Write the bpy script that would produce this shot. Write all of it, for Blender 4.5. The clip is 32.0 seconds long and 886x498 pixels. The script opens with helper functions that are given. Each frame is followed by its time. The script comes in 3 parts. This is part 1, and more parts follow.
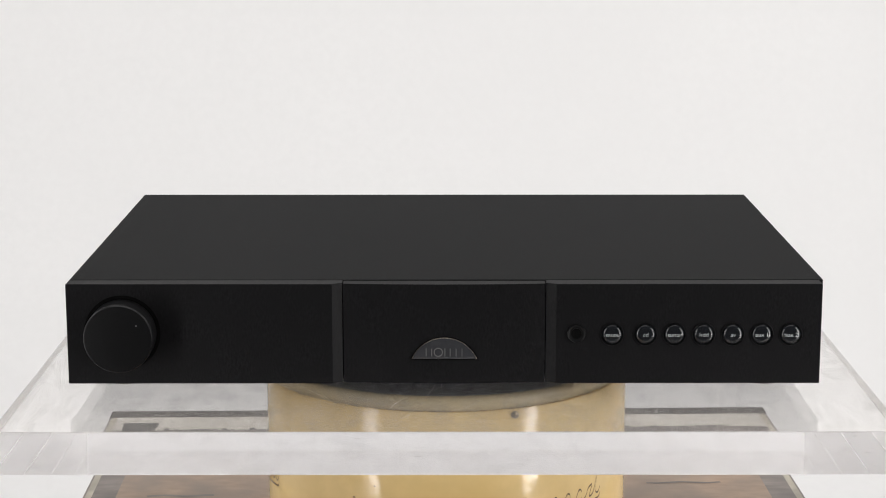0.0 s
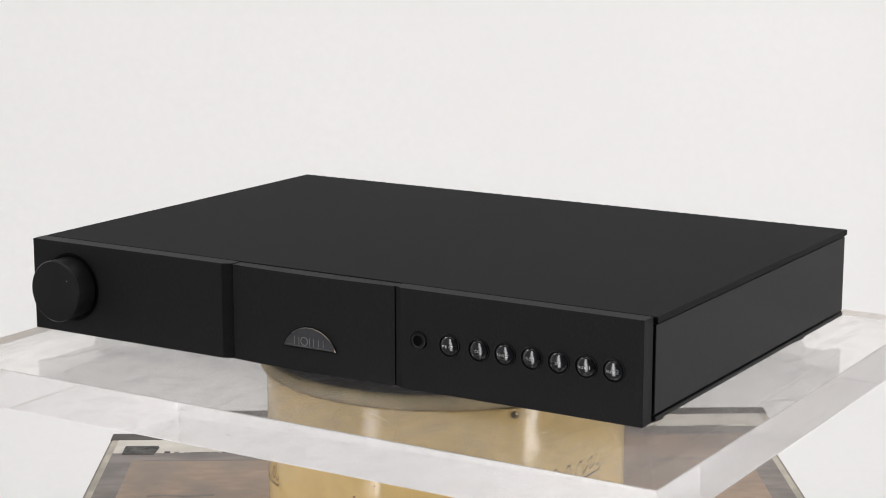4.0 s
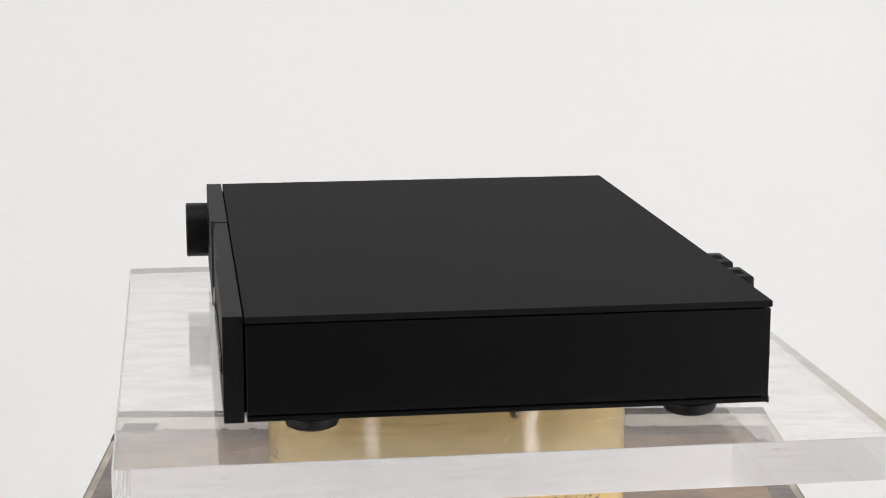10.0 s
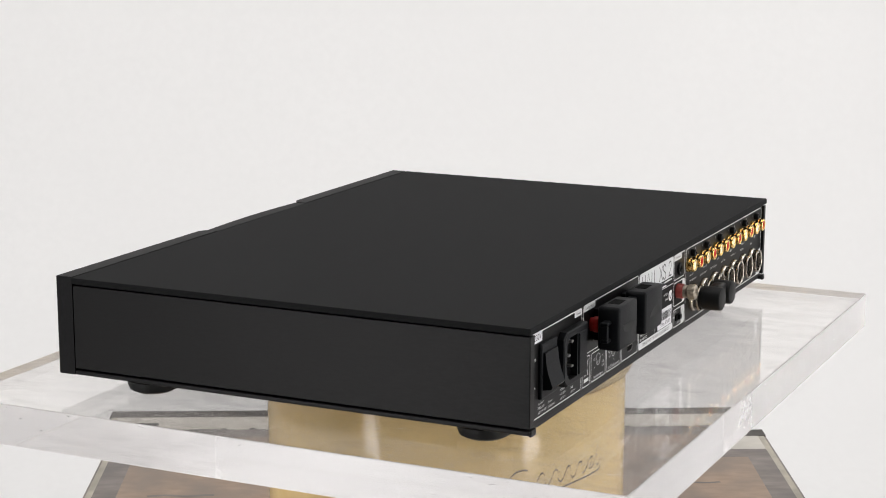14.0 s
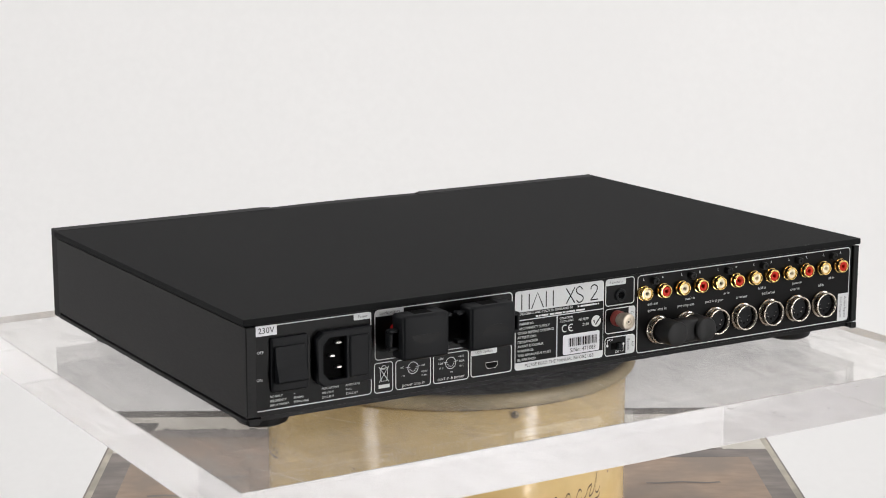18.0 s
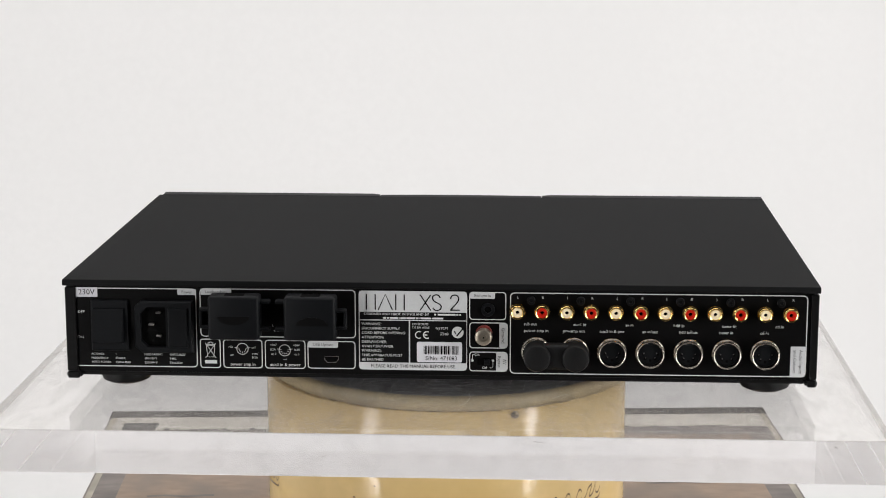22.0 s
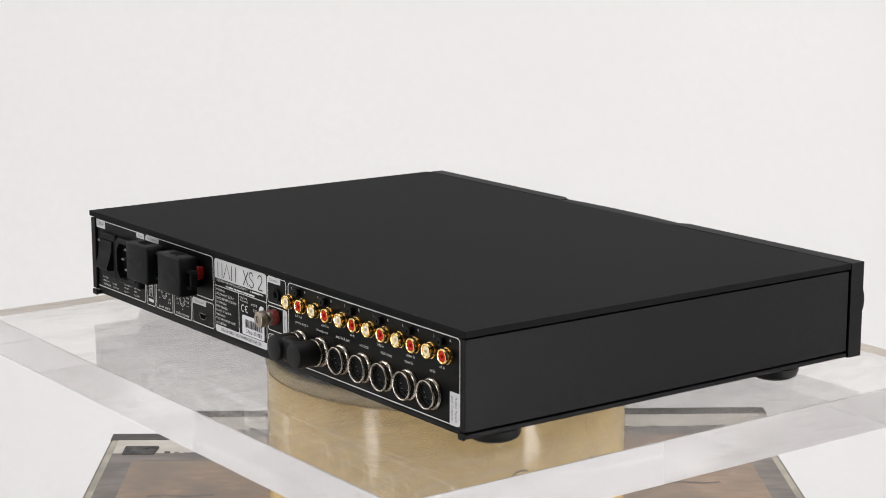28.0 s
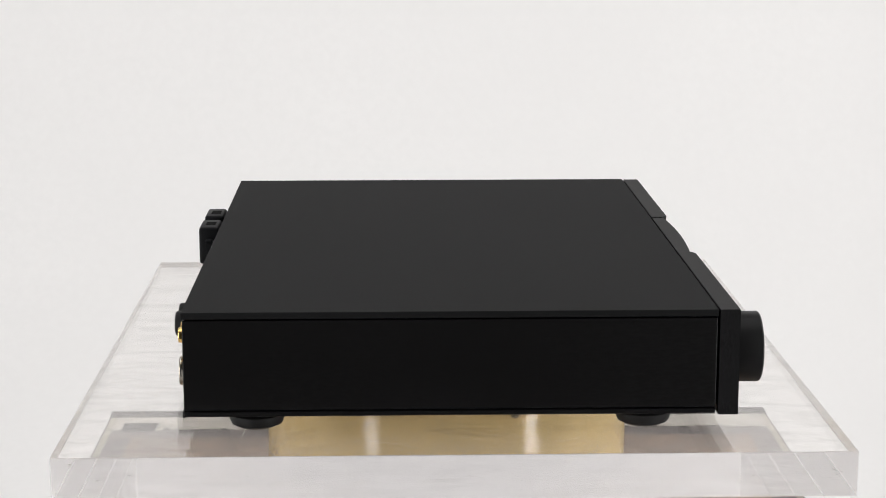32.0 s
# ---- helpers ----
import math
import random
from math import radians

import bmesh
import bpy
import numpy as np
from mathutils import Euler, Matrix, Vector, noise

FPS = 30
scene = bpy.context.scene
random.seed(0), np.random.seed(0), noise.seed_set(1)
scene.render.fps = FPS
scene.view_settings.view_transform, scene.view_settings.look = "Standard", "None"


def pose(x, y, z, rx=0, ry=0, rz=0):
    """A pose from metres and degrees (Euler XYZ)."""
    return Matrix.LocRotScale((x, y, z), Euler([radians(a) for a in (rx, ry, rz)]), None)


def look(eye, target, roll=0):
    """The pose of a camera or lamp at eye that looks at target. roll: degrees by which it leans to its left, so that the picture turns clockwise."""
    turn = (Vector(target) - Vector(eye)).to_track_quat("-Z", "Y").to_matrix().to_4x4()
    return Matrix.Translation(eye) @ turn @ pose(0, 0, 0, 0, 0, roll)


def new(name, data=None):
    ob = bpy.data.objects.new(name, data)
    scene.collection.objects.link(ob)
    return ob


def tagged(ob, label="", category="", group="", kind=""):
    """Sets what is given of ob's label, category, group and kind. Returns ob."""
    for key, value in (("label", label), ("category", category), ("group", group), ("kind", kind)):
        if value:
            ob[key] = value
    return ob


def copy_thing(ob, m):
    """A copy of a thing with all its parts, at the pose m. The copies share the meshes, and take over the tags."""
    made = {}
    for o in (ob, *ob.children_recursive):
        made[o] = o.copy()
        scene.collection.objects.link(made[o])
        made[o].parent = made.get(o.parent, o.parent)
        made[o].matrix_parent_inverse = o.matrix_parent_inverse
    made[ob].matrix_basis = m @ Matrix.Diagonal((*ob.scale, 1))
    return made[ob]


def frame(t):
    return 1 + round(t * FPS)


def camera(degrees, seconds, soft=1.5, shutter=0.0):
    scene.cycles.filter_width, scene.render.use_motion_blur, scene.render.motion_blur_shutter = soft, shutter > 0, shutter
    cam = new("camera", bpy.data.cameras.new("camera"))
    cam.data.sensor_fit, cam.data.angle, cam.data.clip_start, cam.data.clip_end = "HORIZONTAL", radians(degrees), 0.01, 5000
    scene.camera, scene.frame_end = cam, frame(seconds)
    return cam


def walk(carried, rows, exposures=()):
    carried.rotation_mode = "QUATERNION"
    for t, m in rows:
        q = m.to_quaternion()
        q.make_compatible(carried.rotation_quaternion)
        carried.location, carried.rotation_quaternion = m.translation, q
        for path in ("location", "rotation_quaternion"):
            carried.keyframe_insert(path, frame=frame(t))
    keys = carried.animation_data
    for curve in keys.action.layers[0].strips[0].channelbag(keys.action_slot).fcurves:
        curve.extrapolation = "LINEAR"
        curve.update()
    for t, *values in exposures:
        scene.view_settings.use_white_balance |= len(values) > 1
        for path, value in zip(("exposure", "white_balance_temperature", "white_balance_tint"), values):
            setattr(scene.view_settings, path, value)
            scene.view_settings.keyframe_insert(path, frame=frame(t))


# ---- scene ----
# One still camera looks down at a slowly turning display plate; metres, z = 0 on the plate's top, x to the right, y away.
MM = 0.001
cam = camera(26.19, 32.0, soft=1.0)
EYE = pose(0.0, -1.211, 0.3048, 78.59, 0.0, 0.1415)
walk(cam, [(0.0, EYE), (32.0, EYE)])

# the turn of the plate, clockwise seen from above: seconds, degrees
TURN = [(0.0, -0.3), (0.5, 2.62), (1.0, 6.36), (1.5, 10.47), (2.0, 14.7), (3.0, 23.1), (4.5, 35.6), (6.0, 48.2), (7.5, 60.6), (9.0, 73.3),
        (10.5, 86.1), (12.0, 98.7), (13.5, 111.2), (15.0, 123.6), (17.0, 140.0), (18.0, 148.8), (19.0, 157.5), (20.0, 165.8),
        (21.0, 174.1), (22.0, 182.7), (23.0, 191.3), (24.0, 199.6), (25.0, 207.8), (26.5, 220.6), (28.0, 233.7), (29.0, 242.1),
        (30.0, 250.5), (31.0, 259.3), (32.0, 268.2)]

# ---- light ----
world = bpy.data.worlds.new("studio")
scene.world = world
world.use_nodes = True
world.node_tree.nodes["Background"].inputs["Color"].default_value = (1.0, 0.98, 0.96, 1)
world.node_tree.nodes["Background"].inputs["Strength"].default_value = 0.05


def softbox(name, eye, target, w, h, power, colour=(1.0, 0.985, 0.978)):
    lamp = bpy.data.lights.new(name, "AREA")
    lamp.shape, lamp.size, lamp.size_y, lamp.energy, lamp.color = "RECTANGLE", w, h, power, colour
    ob = new(name, lamp)
    ob.matrix_world = look(eye, target)
    return ob


softbox("overhead_softbox", (0.0, -0.02, 1.6), (0.0, -0.02, 0.0), 2.0, 1.5, 16)
softbox("backdrop_softbox", (-2.7, 0.6, 1.9), (0.3, 2.6, 2.1), 1.2, 1.2, 48)
softbox("backdrop_softbox", (2.7, 0.6, 1.9), (-0.3, 2.6, 2.1), 1.2, 1.2, 60)
softbox("strip_softbox", (-1.15, -1.12, 0.12), (0.0, 0.0, 0.12), 0.24, 1.70, 13)
softbox("strip_softbox", (1.28, -0.98, 0.12), (0.0, 0.0, 0.12), 0.24, 1.70, 18)
# Two unseen fill panels, added to stand in for bright side walls.
softbox("side_fill", (2.4, 0.25, -0.05), (0.0, 0.0, -0.05), 1.5, 1.35, 7)
softbox("side_fill", (-2.4, 0.25, -0.05), (0.0, 0.0, -0.05), 1.5, 1.35, 2.5)
scene.view_settings.exposure = 0.09
scene.cycles.max_bounces, scene.cycles.transmission_bounces, scene.cycles.glossy_bounces = 32, 32, 16


# ---- materials ----
def mat(name, colour, rough=0.5, metal=0.0, spec=0.5, grain=0.0, scale=400.0, bump=0.0, stretch=(1, 1, 1), stain=0.0, stain_scale=12.0,
        rough_var=0.0, tint=None):
    """A principled material with grain and stains in the thing's own space."""
    m = bpy.data.materials.new(name)
    m.use_nodes = True
    nt = m.node_tree
    b = nt.nodes["Principled BSDF"]
    b.inputs["Roughness"].default_value = rough
    b.inputs["Metallic"].default_value = metal
    b.inputs["Specular IOR Level"].default_value = spec
    base = (*colour, 1)
    b.inputs["Base Color"].default_value = base
    if not (grain or bump or stain or rough_var):
        return m
    co = nt.nodes.new("ShaderNodeTexCoord")
    mp = nt.nodes.new("ShaderNodeMapping")
    mp.inputs["Scale"].default_value = stretch
    nt.links.new(co.outputs["Object"], mp.inputs["Vector"])
    fine = nt.nodes.new("ShaderNodeTexNoise")
    fine.inputs["Scale"].default_value, fine.inputs["Detail"].default_value = scale, 4
    nt.links.new(mp.outputs["Vector"], fine.inputs["Vector"])
    wide = nt.nodes.new("ShaderNodeTexNoise")
    wide.inputs["Scale"].default_value, wide.inputs["Detail"].default_value = stain_scale, 5
    nt.links.new(co.outputs["Object"], wide.inputs["Vector"])
    last = None
    for tex, amount, dark in ((fine, grain, colour), (wide, stain, tint or colour)):
        if not amount:
            continue
        ramp = nt.nodes.new("ShaderNodeMapRange")
        ramp.inputs["From Min"].default_value, ramp.inputs["From Max"].default_value = 0.35, 0.65
        nt.links.new(tex.outputs["Fac"], ramp.inputs["Value"])
        mix = nt.nodes.new("ShaderNodeMix")
        mix.data_type = "RGBA"
        nt.links.new(ramp.outputs["Result"], mix.inputs["Factor"])
        if last:
            nt.links.new(last, mix.inputs["A"])
            mix.inputs["B"].default_value = (*[c * (1 - amount) for c in dark], 1)
            if tint:
                mix.inputs["B"].default_value = (*tint, 1)
        else:
            mix.inputs["A"].default_value = (*[min(1, c * (1 + amount)) for c in colour], 1)
            mix.inputs["B"].default_value = (*[c * (1 - amount) for c in dark], 1)
        last = mix.outputs["Result"]
    if last:
        nt.links.new(last, b.inputs["Base Color"])
    if rough_var:
        rr = nt.nodes.new("ShaderNodeMapRange")
        rr.inputs["To Min"].default_value, rr.inputs["To Max"].default_value = max(0.02, rough - rough_var), min(1, rough + rough_var)
        nt.links.new(wide.outputs["Fac"], rr.inputs["Value"])
        nt.links.new(rr.outputs["Result"], b.inputs["Roughness"])
    if bump:
        bp = nt.nodes.new("ShaderNodeBump")
        bp.inputs["Strength"].default_value, bp.inputs["Distance"].default_value = bump, 0.0003
        nt.links.new(fine.outputs["Fac"], bp.inputs["Height"])
        nt.links.new(bp.outputs["Normal"], b.inputs["Normal"])
    return m


def clear(name, ior, rough=0.0, colour=(1, 1, 1), spec=0.5):
    m = bpy.data.materials.new(name)
    m.use_nodes = True
    b = m.node_tree.nodes["Principled BSDF"]
    b.inputs["Base Color"].default_value = (*colour, 1)
    b.inputs["Transmission Weight"].default_value = 1.0
    b.inputs["IOR"].default_value = ior
    b.inputs["Specular IOR Level"].default_value = spec
    b.inputs["Roughness"].default_value = rough
    return m


def hazy(name, ior, through_rough, gloss_rough, colour, gloss=1.0, smudge=0.0):
    """Clear plastic whose fine wear blurs what it mirrors more than what is seen through it."""
    m = bpy.data.materials.new(name)
    m.use_nodes = True
    nt = m.node_tree
    nt.nodes.remove(nt.nodes["Principled BSDF"])
    out = nt.nodes["Material Output"]
    a = nt.nodes.new("ShaderNodeBsdfRefraction")
    a.inputs["IOR"].default_value, a.inputs["Roughness"].default_value, a.inputs["Color"].default_value = ior, through_rough, (*colour, 1)
    b = nt.nodes.new("ShaderNodeBsdfGlossy")
    b.inputs["Roughness"].default_value, b.inputs["Color"].default_value = gloss_rough, (gloss, gloss, gloss, 1)
    f = nt.nodes.new("ShaderNodeFresnel")
    f.inputs["IOR"].default_value = ior
    mix = nt.nodes.new("ShaderNodeMixShader")
    nt.links.new(f.outputs["Fac"], mix.inputs["Fac"])
    nt.links.new(a.outputs["BSDF"], mix.inputs[1])
    nt.links.new(b.outputs["BSDF"], mix.inputs[2])
    nt.links.new(mix.outputs["Shader"], out.inputs["Surface"])
    if smudge:
        co = nt.nodes.new("ShaderNodeTexCoord")
        mp = nt.nodes.new("ShaderNodeMapping")
        mp.inputs["Scale"].default_value, mp.inputs["Rotation"].default_value = (1.0, 0.35, 1.0), (0, 0, 0.6)
        nt.links.new(co.outputs["Object"], mp.inputs["Vector"])
        tex = nt.nodes.new("ShaderNodeTexNoise")
        tex.inputs["Scale"].default_value, tex.inputs["Detail"].default_value, tex.inputs["Roughness"].default_value, tex.inputs["Distortion"].default_value = 70.0, 9, 0.74, 0.8
        nt.links.new(mp.outputs["Vector"], tex.inputs["Vector"])
        rr = nt.nodes.new("ShaderNodeMapRange")
        rr.inputs["From Min"].default_value, rr.inputs["From Max"].default_value, rr.inputs["To Min"].default_value, rr.inputs["To Max"].default_value = 0.46, 0.76, smudge * 0.40, smudge
        nt.links.new(tex.outputs["Fac"], rr.inputs["Value"])
        dirt = nt.nodes.new("ShaderNodeBsdfDiffuse")
        dirt.inputs["Color"].default_value = (0.74, 0.70, 0.67, 1)
        film_mix = nt.nodes.new("ShaderNodeMixShader")
        nt.links.new(rr.outputs["Result"], film_mix.inputs["Fac"])
        nt.links.new(mix.outputs["Shader"], film_mix.inputs[1])
        nt.links.new(dirt.outputs["BSDF"], film_mix.inputs[2])
        nt.links.new(film_mix.outputs["Shader"], out.inputs["Surface"])
    return m


WALL = mat("white_studio_paint", (0.815, 0.81, 0.805), 0.9, spec=0.2, grain=0.01, scale=60, stain=0.02, stain_scale=1.2)
DRAPE = mat("dark_grey_studio_paint", (0.045, 0.045, 0.047), 0.9, spec=0.2, grain=0.05, scale=40, stain=0.1, stain_scale=1.5)
LID = mat("black_powder_coat", (0.0083, 0.0085, 0.0089), 0.65, spec=0.06, grain=0.18, scale=2600, bump=0.25, stain=0.08, stain_scale=9)
SIDE = mat("black_anodised_side", (0.0044, 0.0042, 0.0044), 0.43, spec=0.14, grain=0.3, scale=700, stretch=(0.3, 0.3, 1), bump=0.25, stain=0.08)
FRONT = mat("black_brushed_front", (0.0072, 0.0070, 0.0076), 0.52, spec=0.10, grain=0.4, scale=900, stretch=(1, 1, 0.4), bump=0.3, stain=0.08, stain_scale=60)
REAR = mat("black_rear_panel", (0.0034, 0.0033, 0.0034), 0.40, spec=0.10, grain=0.12, scale=1500, bump=0.08, stain=0.1, stain_scale=30)
KNOB = mat("black_satin_knob", (0.0052, 0.0052, 0.0055), 0.42, spec=0.14, grain=0.1, scale=1200)
# Near-black for trims and the inner block; also paints the shade inside holes.
DARK = mat("black_shade_and_trim", (0.002, 0.002, 0.002), 0.8, spec=0.05)
PLASTIC = mat("black_moulded_plastic", (0.0038, 0.0043, 0.0053), 0.5, spec=0.13, grain=0.15, scale=1600, bump=0.2, stain=0.08, stain_scale=60)
RUBBER = mat("black_rubber", (0.0050, 0.0050, 0.0052), 0.5, spec=0.2, grain=0.15, scale=900, bump=0.15)
EDGEBLACK = mat("black_rounded_edge", (0.006, 0.006, 0.0065), 0.30, spec=0.22)
GLOSS = mat("black_glossy_button", (0.010, 0.011, 0.013), 0.13, spec=0.5)
INK = mat("white_print", (0.60, 0.61, 0.60), 0.6, spec=0.2, grain=0.05, scale=2000)
BUTTON_INK = mat("pale_button_print", (0.72, 0.73, 0.74), 0.5)
LABEL = mat("silver_white_label", (0.53, 0.54, 0.545), 0.35, spec=0.4, grain=0.03, scale=900)
STICKER = mat("white_paper_sticker", (0.60, 0.60, 0.63), 0.28, spec=0.5)
PRINT = mat("black_print", (0.0040, 0.0040, 0.0042), 0.5, spec=0.10)
GREYINK = mat("grey_faded_print", (0.07, 0.07, 0.07), 0.5)
GOLD = mat("gold_plate", (0.90, 0.63, 0.23), 0.2, metal=1.0, grain=0.08, scale=600)
NICKEL = mat("nickel_plate", (0.45, 0.415, 0.365), 0.27, metal=1.0, grain=0.08, scale=500)
POST = mat("dull_nickel", (0.37, 0.325, 0.265), 0.42, metal=1.0, grain=0.12, scale=500)
STEEL = mat("steel_screw", (0.28, 0.27, 0.26), 0.35, metal=1.0, grain=0.2, scale=900)
RED = mat("red_plastic", (0.50, 0.016, 0.006), 0.4, spec=0.2, grain=0.05)
DEEPRED = mat("deep_red_plastic", (0.36, 0.010, 0.008), 0.4, spec=0.3, grain=0.05)
DULLRED = mat("dull_red_plastic", (0.22, 0.04, 0.033), 0.35, spec=0.4, grain=0.08)
CREAMY = mat("ivory_plastic", (0.84, 0.73, 0.52), 0.35, grain=0.04)
LOGO = mat("frosted_grey_badge", (0.085, 0.087, 0.095), 0.2, metal=0.6, spec=0.5, grain=0.1, scale=300)
EMBLEM = mat("dim_grey_print", (0.10, 0.098, 0.098), 0.4)
ACRYLIC = hazy("clear_acrylic", 1.49, 0.012, 0.055, (0.99, 0.985, 0.98), smudge=0.29)
EDGE = hazy("polished_acrylic_edge", 1.49, 0.004, 0.30, (0.995, 0.99, 0.995), 0.95, 0.06)
BELOW = hazy("polished_acrylic_underside", 1.49, 0.004, 0.008, (0.99, 0.985, 0.98))
SCRATCH = mat("acrylic_scuff", (0.27, 0.26, 0.25), 0.8)
PALE_SCRATCH = mat("pale_scuff", (0.75, 0.75, 0.74), 0.7)
ENAMEL = mat("cream_enamel", (0.68, 0.505, 0.240), 0.12, spec=0.5, grain=0.04, scale=90, stain=0.5, stain_scale=14, tint=(0.59, 0.42, 0.175), rough_var=0.05, bump=0.7)
RIM = mat("cream_enamel_rim", (0.52, 0.42, 0.245), 0.45, spec=0.5, grain=0.06, scale=180, stain=0.4, stain_scale=22, tint=(0.36, 0.30, 0.20), rough_var=0.08)
PLATTER = mat("scratched_dark_metal", (0.22, 0.23, 0.26), 0.4, metal=0.25, grain=0.85, scale=620, stretch=(0.16, 1, 1), stain=0.45, stain_scale=240, rough_var=0.2, bump=0.3)
TARNISH = mat("tarnished_brass", (0.30, 0.25, 0.17), 0.35, metal=0.9, grain=0.3, scale=700)
CHIP = mat("brown_worn_enamel", (0.26, 0.17, 0.075), 0.5)
SCRIPT = mat("brown_gold_script", (0.10, 0.064, 0.018), 0.45, metal=0.0)
WOOD = mat("worn_brown_wood", (0.315, 0.215, 0.145), 0.40, spec=0.5, grain=0.14, scale=120, stretch=(0.45, 1, 1), stain=0.6, stain_scale=24, tint=(0.215, 0.16, 0.122), bump=0.2)
BORDER = mat("grey_stained_wood", (0.20, 0.165, 0.145), 0.40, spec=0.5, grain=0.3, scale=90, stretch=(0.3, 1, 1), stain=0.4, stain_scale=20, tint=(0.10, 0.085, 0.08))
DARKWOOD = mat("dark_stained_wood", (0.085, 0.075, 0.068), 0.55, spec=0.3, grain=0.35, scale=120, stretch=(0.2, 1, 1), stain=0.4, stain_scale=30, tint=(0.05, 0.045, 0.042))
PALE = mat("whitened_wood", (0.62, 0.59, 0.54), 0.6, spec=0.3, grain=0.08, scale=90, stretch=(0.2, 1, 1), stain=0.4, stain_scale=25, tint=(0.52, 0.49, 0.44))
# Pale colour holds the highlight along the platform's bevelled side edges.
HIGHLIGHT_STRIP = mat("pale_edge_highlight", (0.50, 0.46, 0.38), 0.5, spec=0.3, grain=0.2, scale=150, stretch=(1, 0.15, 1), stain=0.5, stain_scale=40, tint=(0.33, 0.30, 0.25))
FOAM = mat("black_foam", (0.030, 0.030, 0.028), 0.9, grain=0.4, scale=500, bump=0.4, stain=0.5, stain_scale=120, tint=(0.12, 0.115, 0.11))
PLINTH = mat("white_plinth_paint", (0.75, 0.74, 0.72), 0.7, grain=0.03, scale=60)


# ---- mesh helpers ----
def part(name, bm, material, parent=None, label="", smooth=False):
    me = bpy.data.meshes.new(name)
    bmesh.ops.recalc_face_normals(bm, faces=bm.faces)
    bm.to_mesh(me)
    bm.free()
    me.materials.append(material)
    if smooth:
        me.polygons.foreach_set("use_smooth", [True] * len(me.polygons))
        me.set_sharp_from_angle(angle=radians(35))
    ob = new(name, me)
    if parent is not None:
        ob.parent = parent
    if label:
        tagged(ob, label)
    return ob


def again(ob, x=0.0, y=0.0, z=0.0):
    """A repeat of a part on the same mesh, with its own parts, shifted in the thing's space."""
    c = copy_thing(ob, Matrix.Translation((x, y, z)))
    return c


def box(x0, x1, y0, y1, z0, z1, bevel=0.0, seg=1, bm=None):
    bm = bm or bmesh.new()
    made = bmesh.ops.create_cube(bm, size=1.0)["verts"]
    for v in made:
        v.co = Vector((x0 + (v.co.x + 0.5) * (x1 - x0), y0 + (v.co.y + 0.5) * (y1 - y0), z0 + (v.co.z + 0.5) * (z1 - z0)))
    if bevel:
        edges = {e for v in made for e in v.link_edges}
        bmesh.ops.bevel(bm, geom=list(edges), offset=bevel, segments=seg, profile=0.5, affect="EDGES", clamp_overlap=True)
    return bm


def prism(outline, place, depth, bm=None, bevel=0.0):
    """An outline of (u, v) pulled out by depth; place(u, v, d) gives the point."""
    bm = bm or bmesh.new()
    low = [bm.verts.new(place(u, v, 0.0)) for u, v in outline]
    top = [bm.verts.new(place(u, v, depth)) for u, v in outline]
    n = len(outline)
    bm.faces.new(low)
    cap = bm.faces.new(top)
    for i in range(n):
        bm.faces.new((low[i], low[(i + 1) % n], top[(i + 1) % n], top[i]))
    if bevel:
        bmesh.ops.bevel(bm, geom=list(cap.edges), offset=bevel, segments=2, profile=0.5, affect="EDGES", clamp_overlap=True)
    return bm


def lathe(profile, place, seg=32, bm=None, closed=False):
    """A profile of (radius, along) turned about an axis; place(u, v, d) gives the point."""
    bm = bm or bmesh.new()
    rings = []
    for r, d in profile:
        if r < 1e-7:
            rings.append([bm.verts.new(place(0, 0, d))])
        else:
            rings.append([bm.verts.new(place(r * math.cos(2 * math.pi * i / seg), r * math.sin(2 * math.pi * i / seg), d)) for i in range(seg)])
    pairs = list(zip(rings, rings[1:])) + ([(rings[-1], rings[0])] if closed else [])
    for a, b in pairs:
        for i in range(seg):
            j = (i + 1) % seg
            f = [a[i % len(a)], a[j % len(a)], b[j % len(b)], b[i % len(b)]]
            f = list(dict.fromkeys(f))
            if len(f) > 2:
                bm.faces.new(f)
    return bm


def ribbon(points, width, place, depth, closed=False, bm=None):
    """A printed line of even width along (u, v) points."""
    bm = bm or bmesh.new()
    n = len(points)
    left, right = [], []
    for i in range(n):
        a = points[(i - 1) % n] if closed or i else points[0]
        b = points[(i + 1) % n] if closed or i < n - 1 else points[-1]
        dx, dy = b[0] - a[0], b[1] - a[1]
        s = math.hypot(dx, dy) or 1e-9
        nx, ny = -dy / s * width / 2, dx / s * width / 2
        p = points[i]
        left.append(bm.verts.new(place(p[0] + nx, p[1] + ny, depth)))
        right.append(bm.verts.new(place(p[0] - nx, p[1] - ny, depth)))
    for i in range(n if closed else n - 1):
        j = (i + 1) % n
        bm.faces.new((left[i], left[j], right[j], right[i]))
    return bm


def round_rect(u0, v0, u1, v1, r, seg=4):
    u0, u1, v0, v1 = min(u0, u1), max(u0, u1), min(v0, v1), max(v0, v1)
    out = []
    for cu, cv, a in ((u1 - r, v1 - r, 0), (u0 + r, v1 - r, 90), (u0 + r, v0 + r, 180), (u1 - r, v0 + r, 270)):
        out += [(cu + r * math.cos(radians(a + 90 * k / seg)), cv + r * math.sin(radians(a + 90 * k / seg))) for k in range(seg + 1)]
    return out


def arc(cu, cv, r, a0, a1, n=16):
    return [(cu + r * math.cos(radians(a0 + (a1 - a0) * k / n)), cv + r * math.sin(radians(a0 + (a1 - a0) * k / n))) for k in range(n + 1)]


def lettering(text, size, place, depth, align="CENTER", turn=0.0, u=0.0, v=0.0, bm=None, wide=1.0, weight=0.0):
    """Printed words as flat faces; (u, v) is the middle of the line."""
    cu = bpy.data.curves.new("words", "FONT")
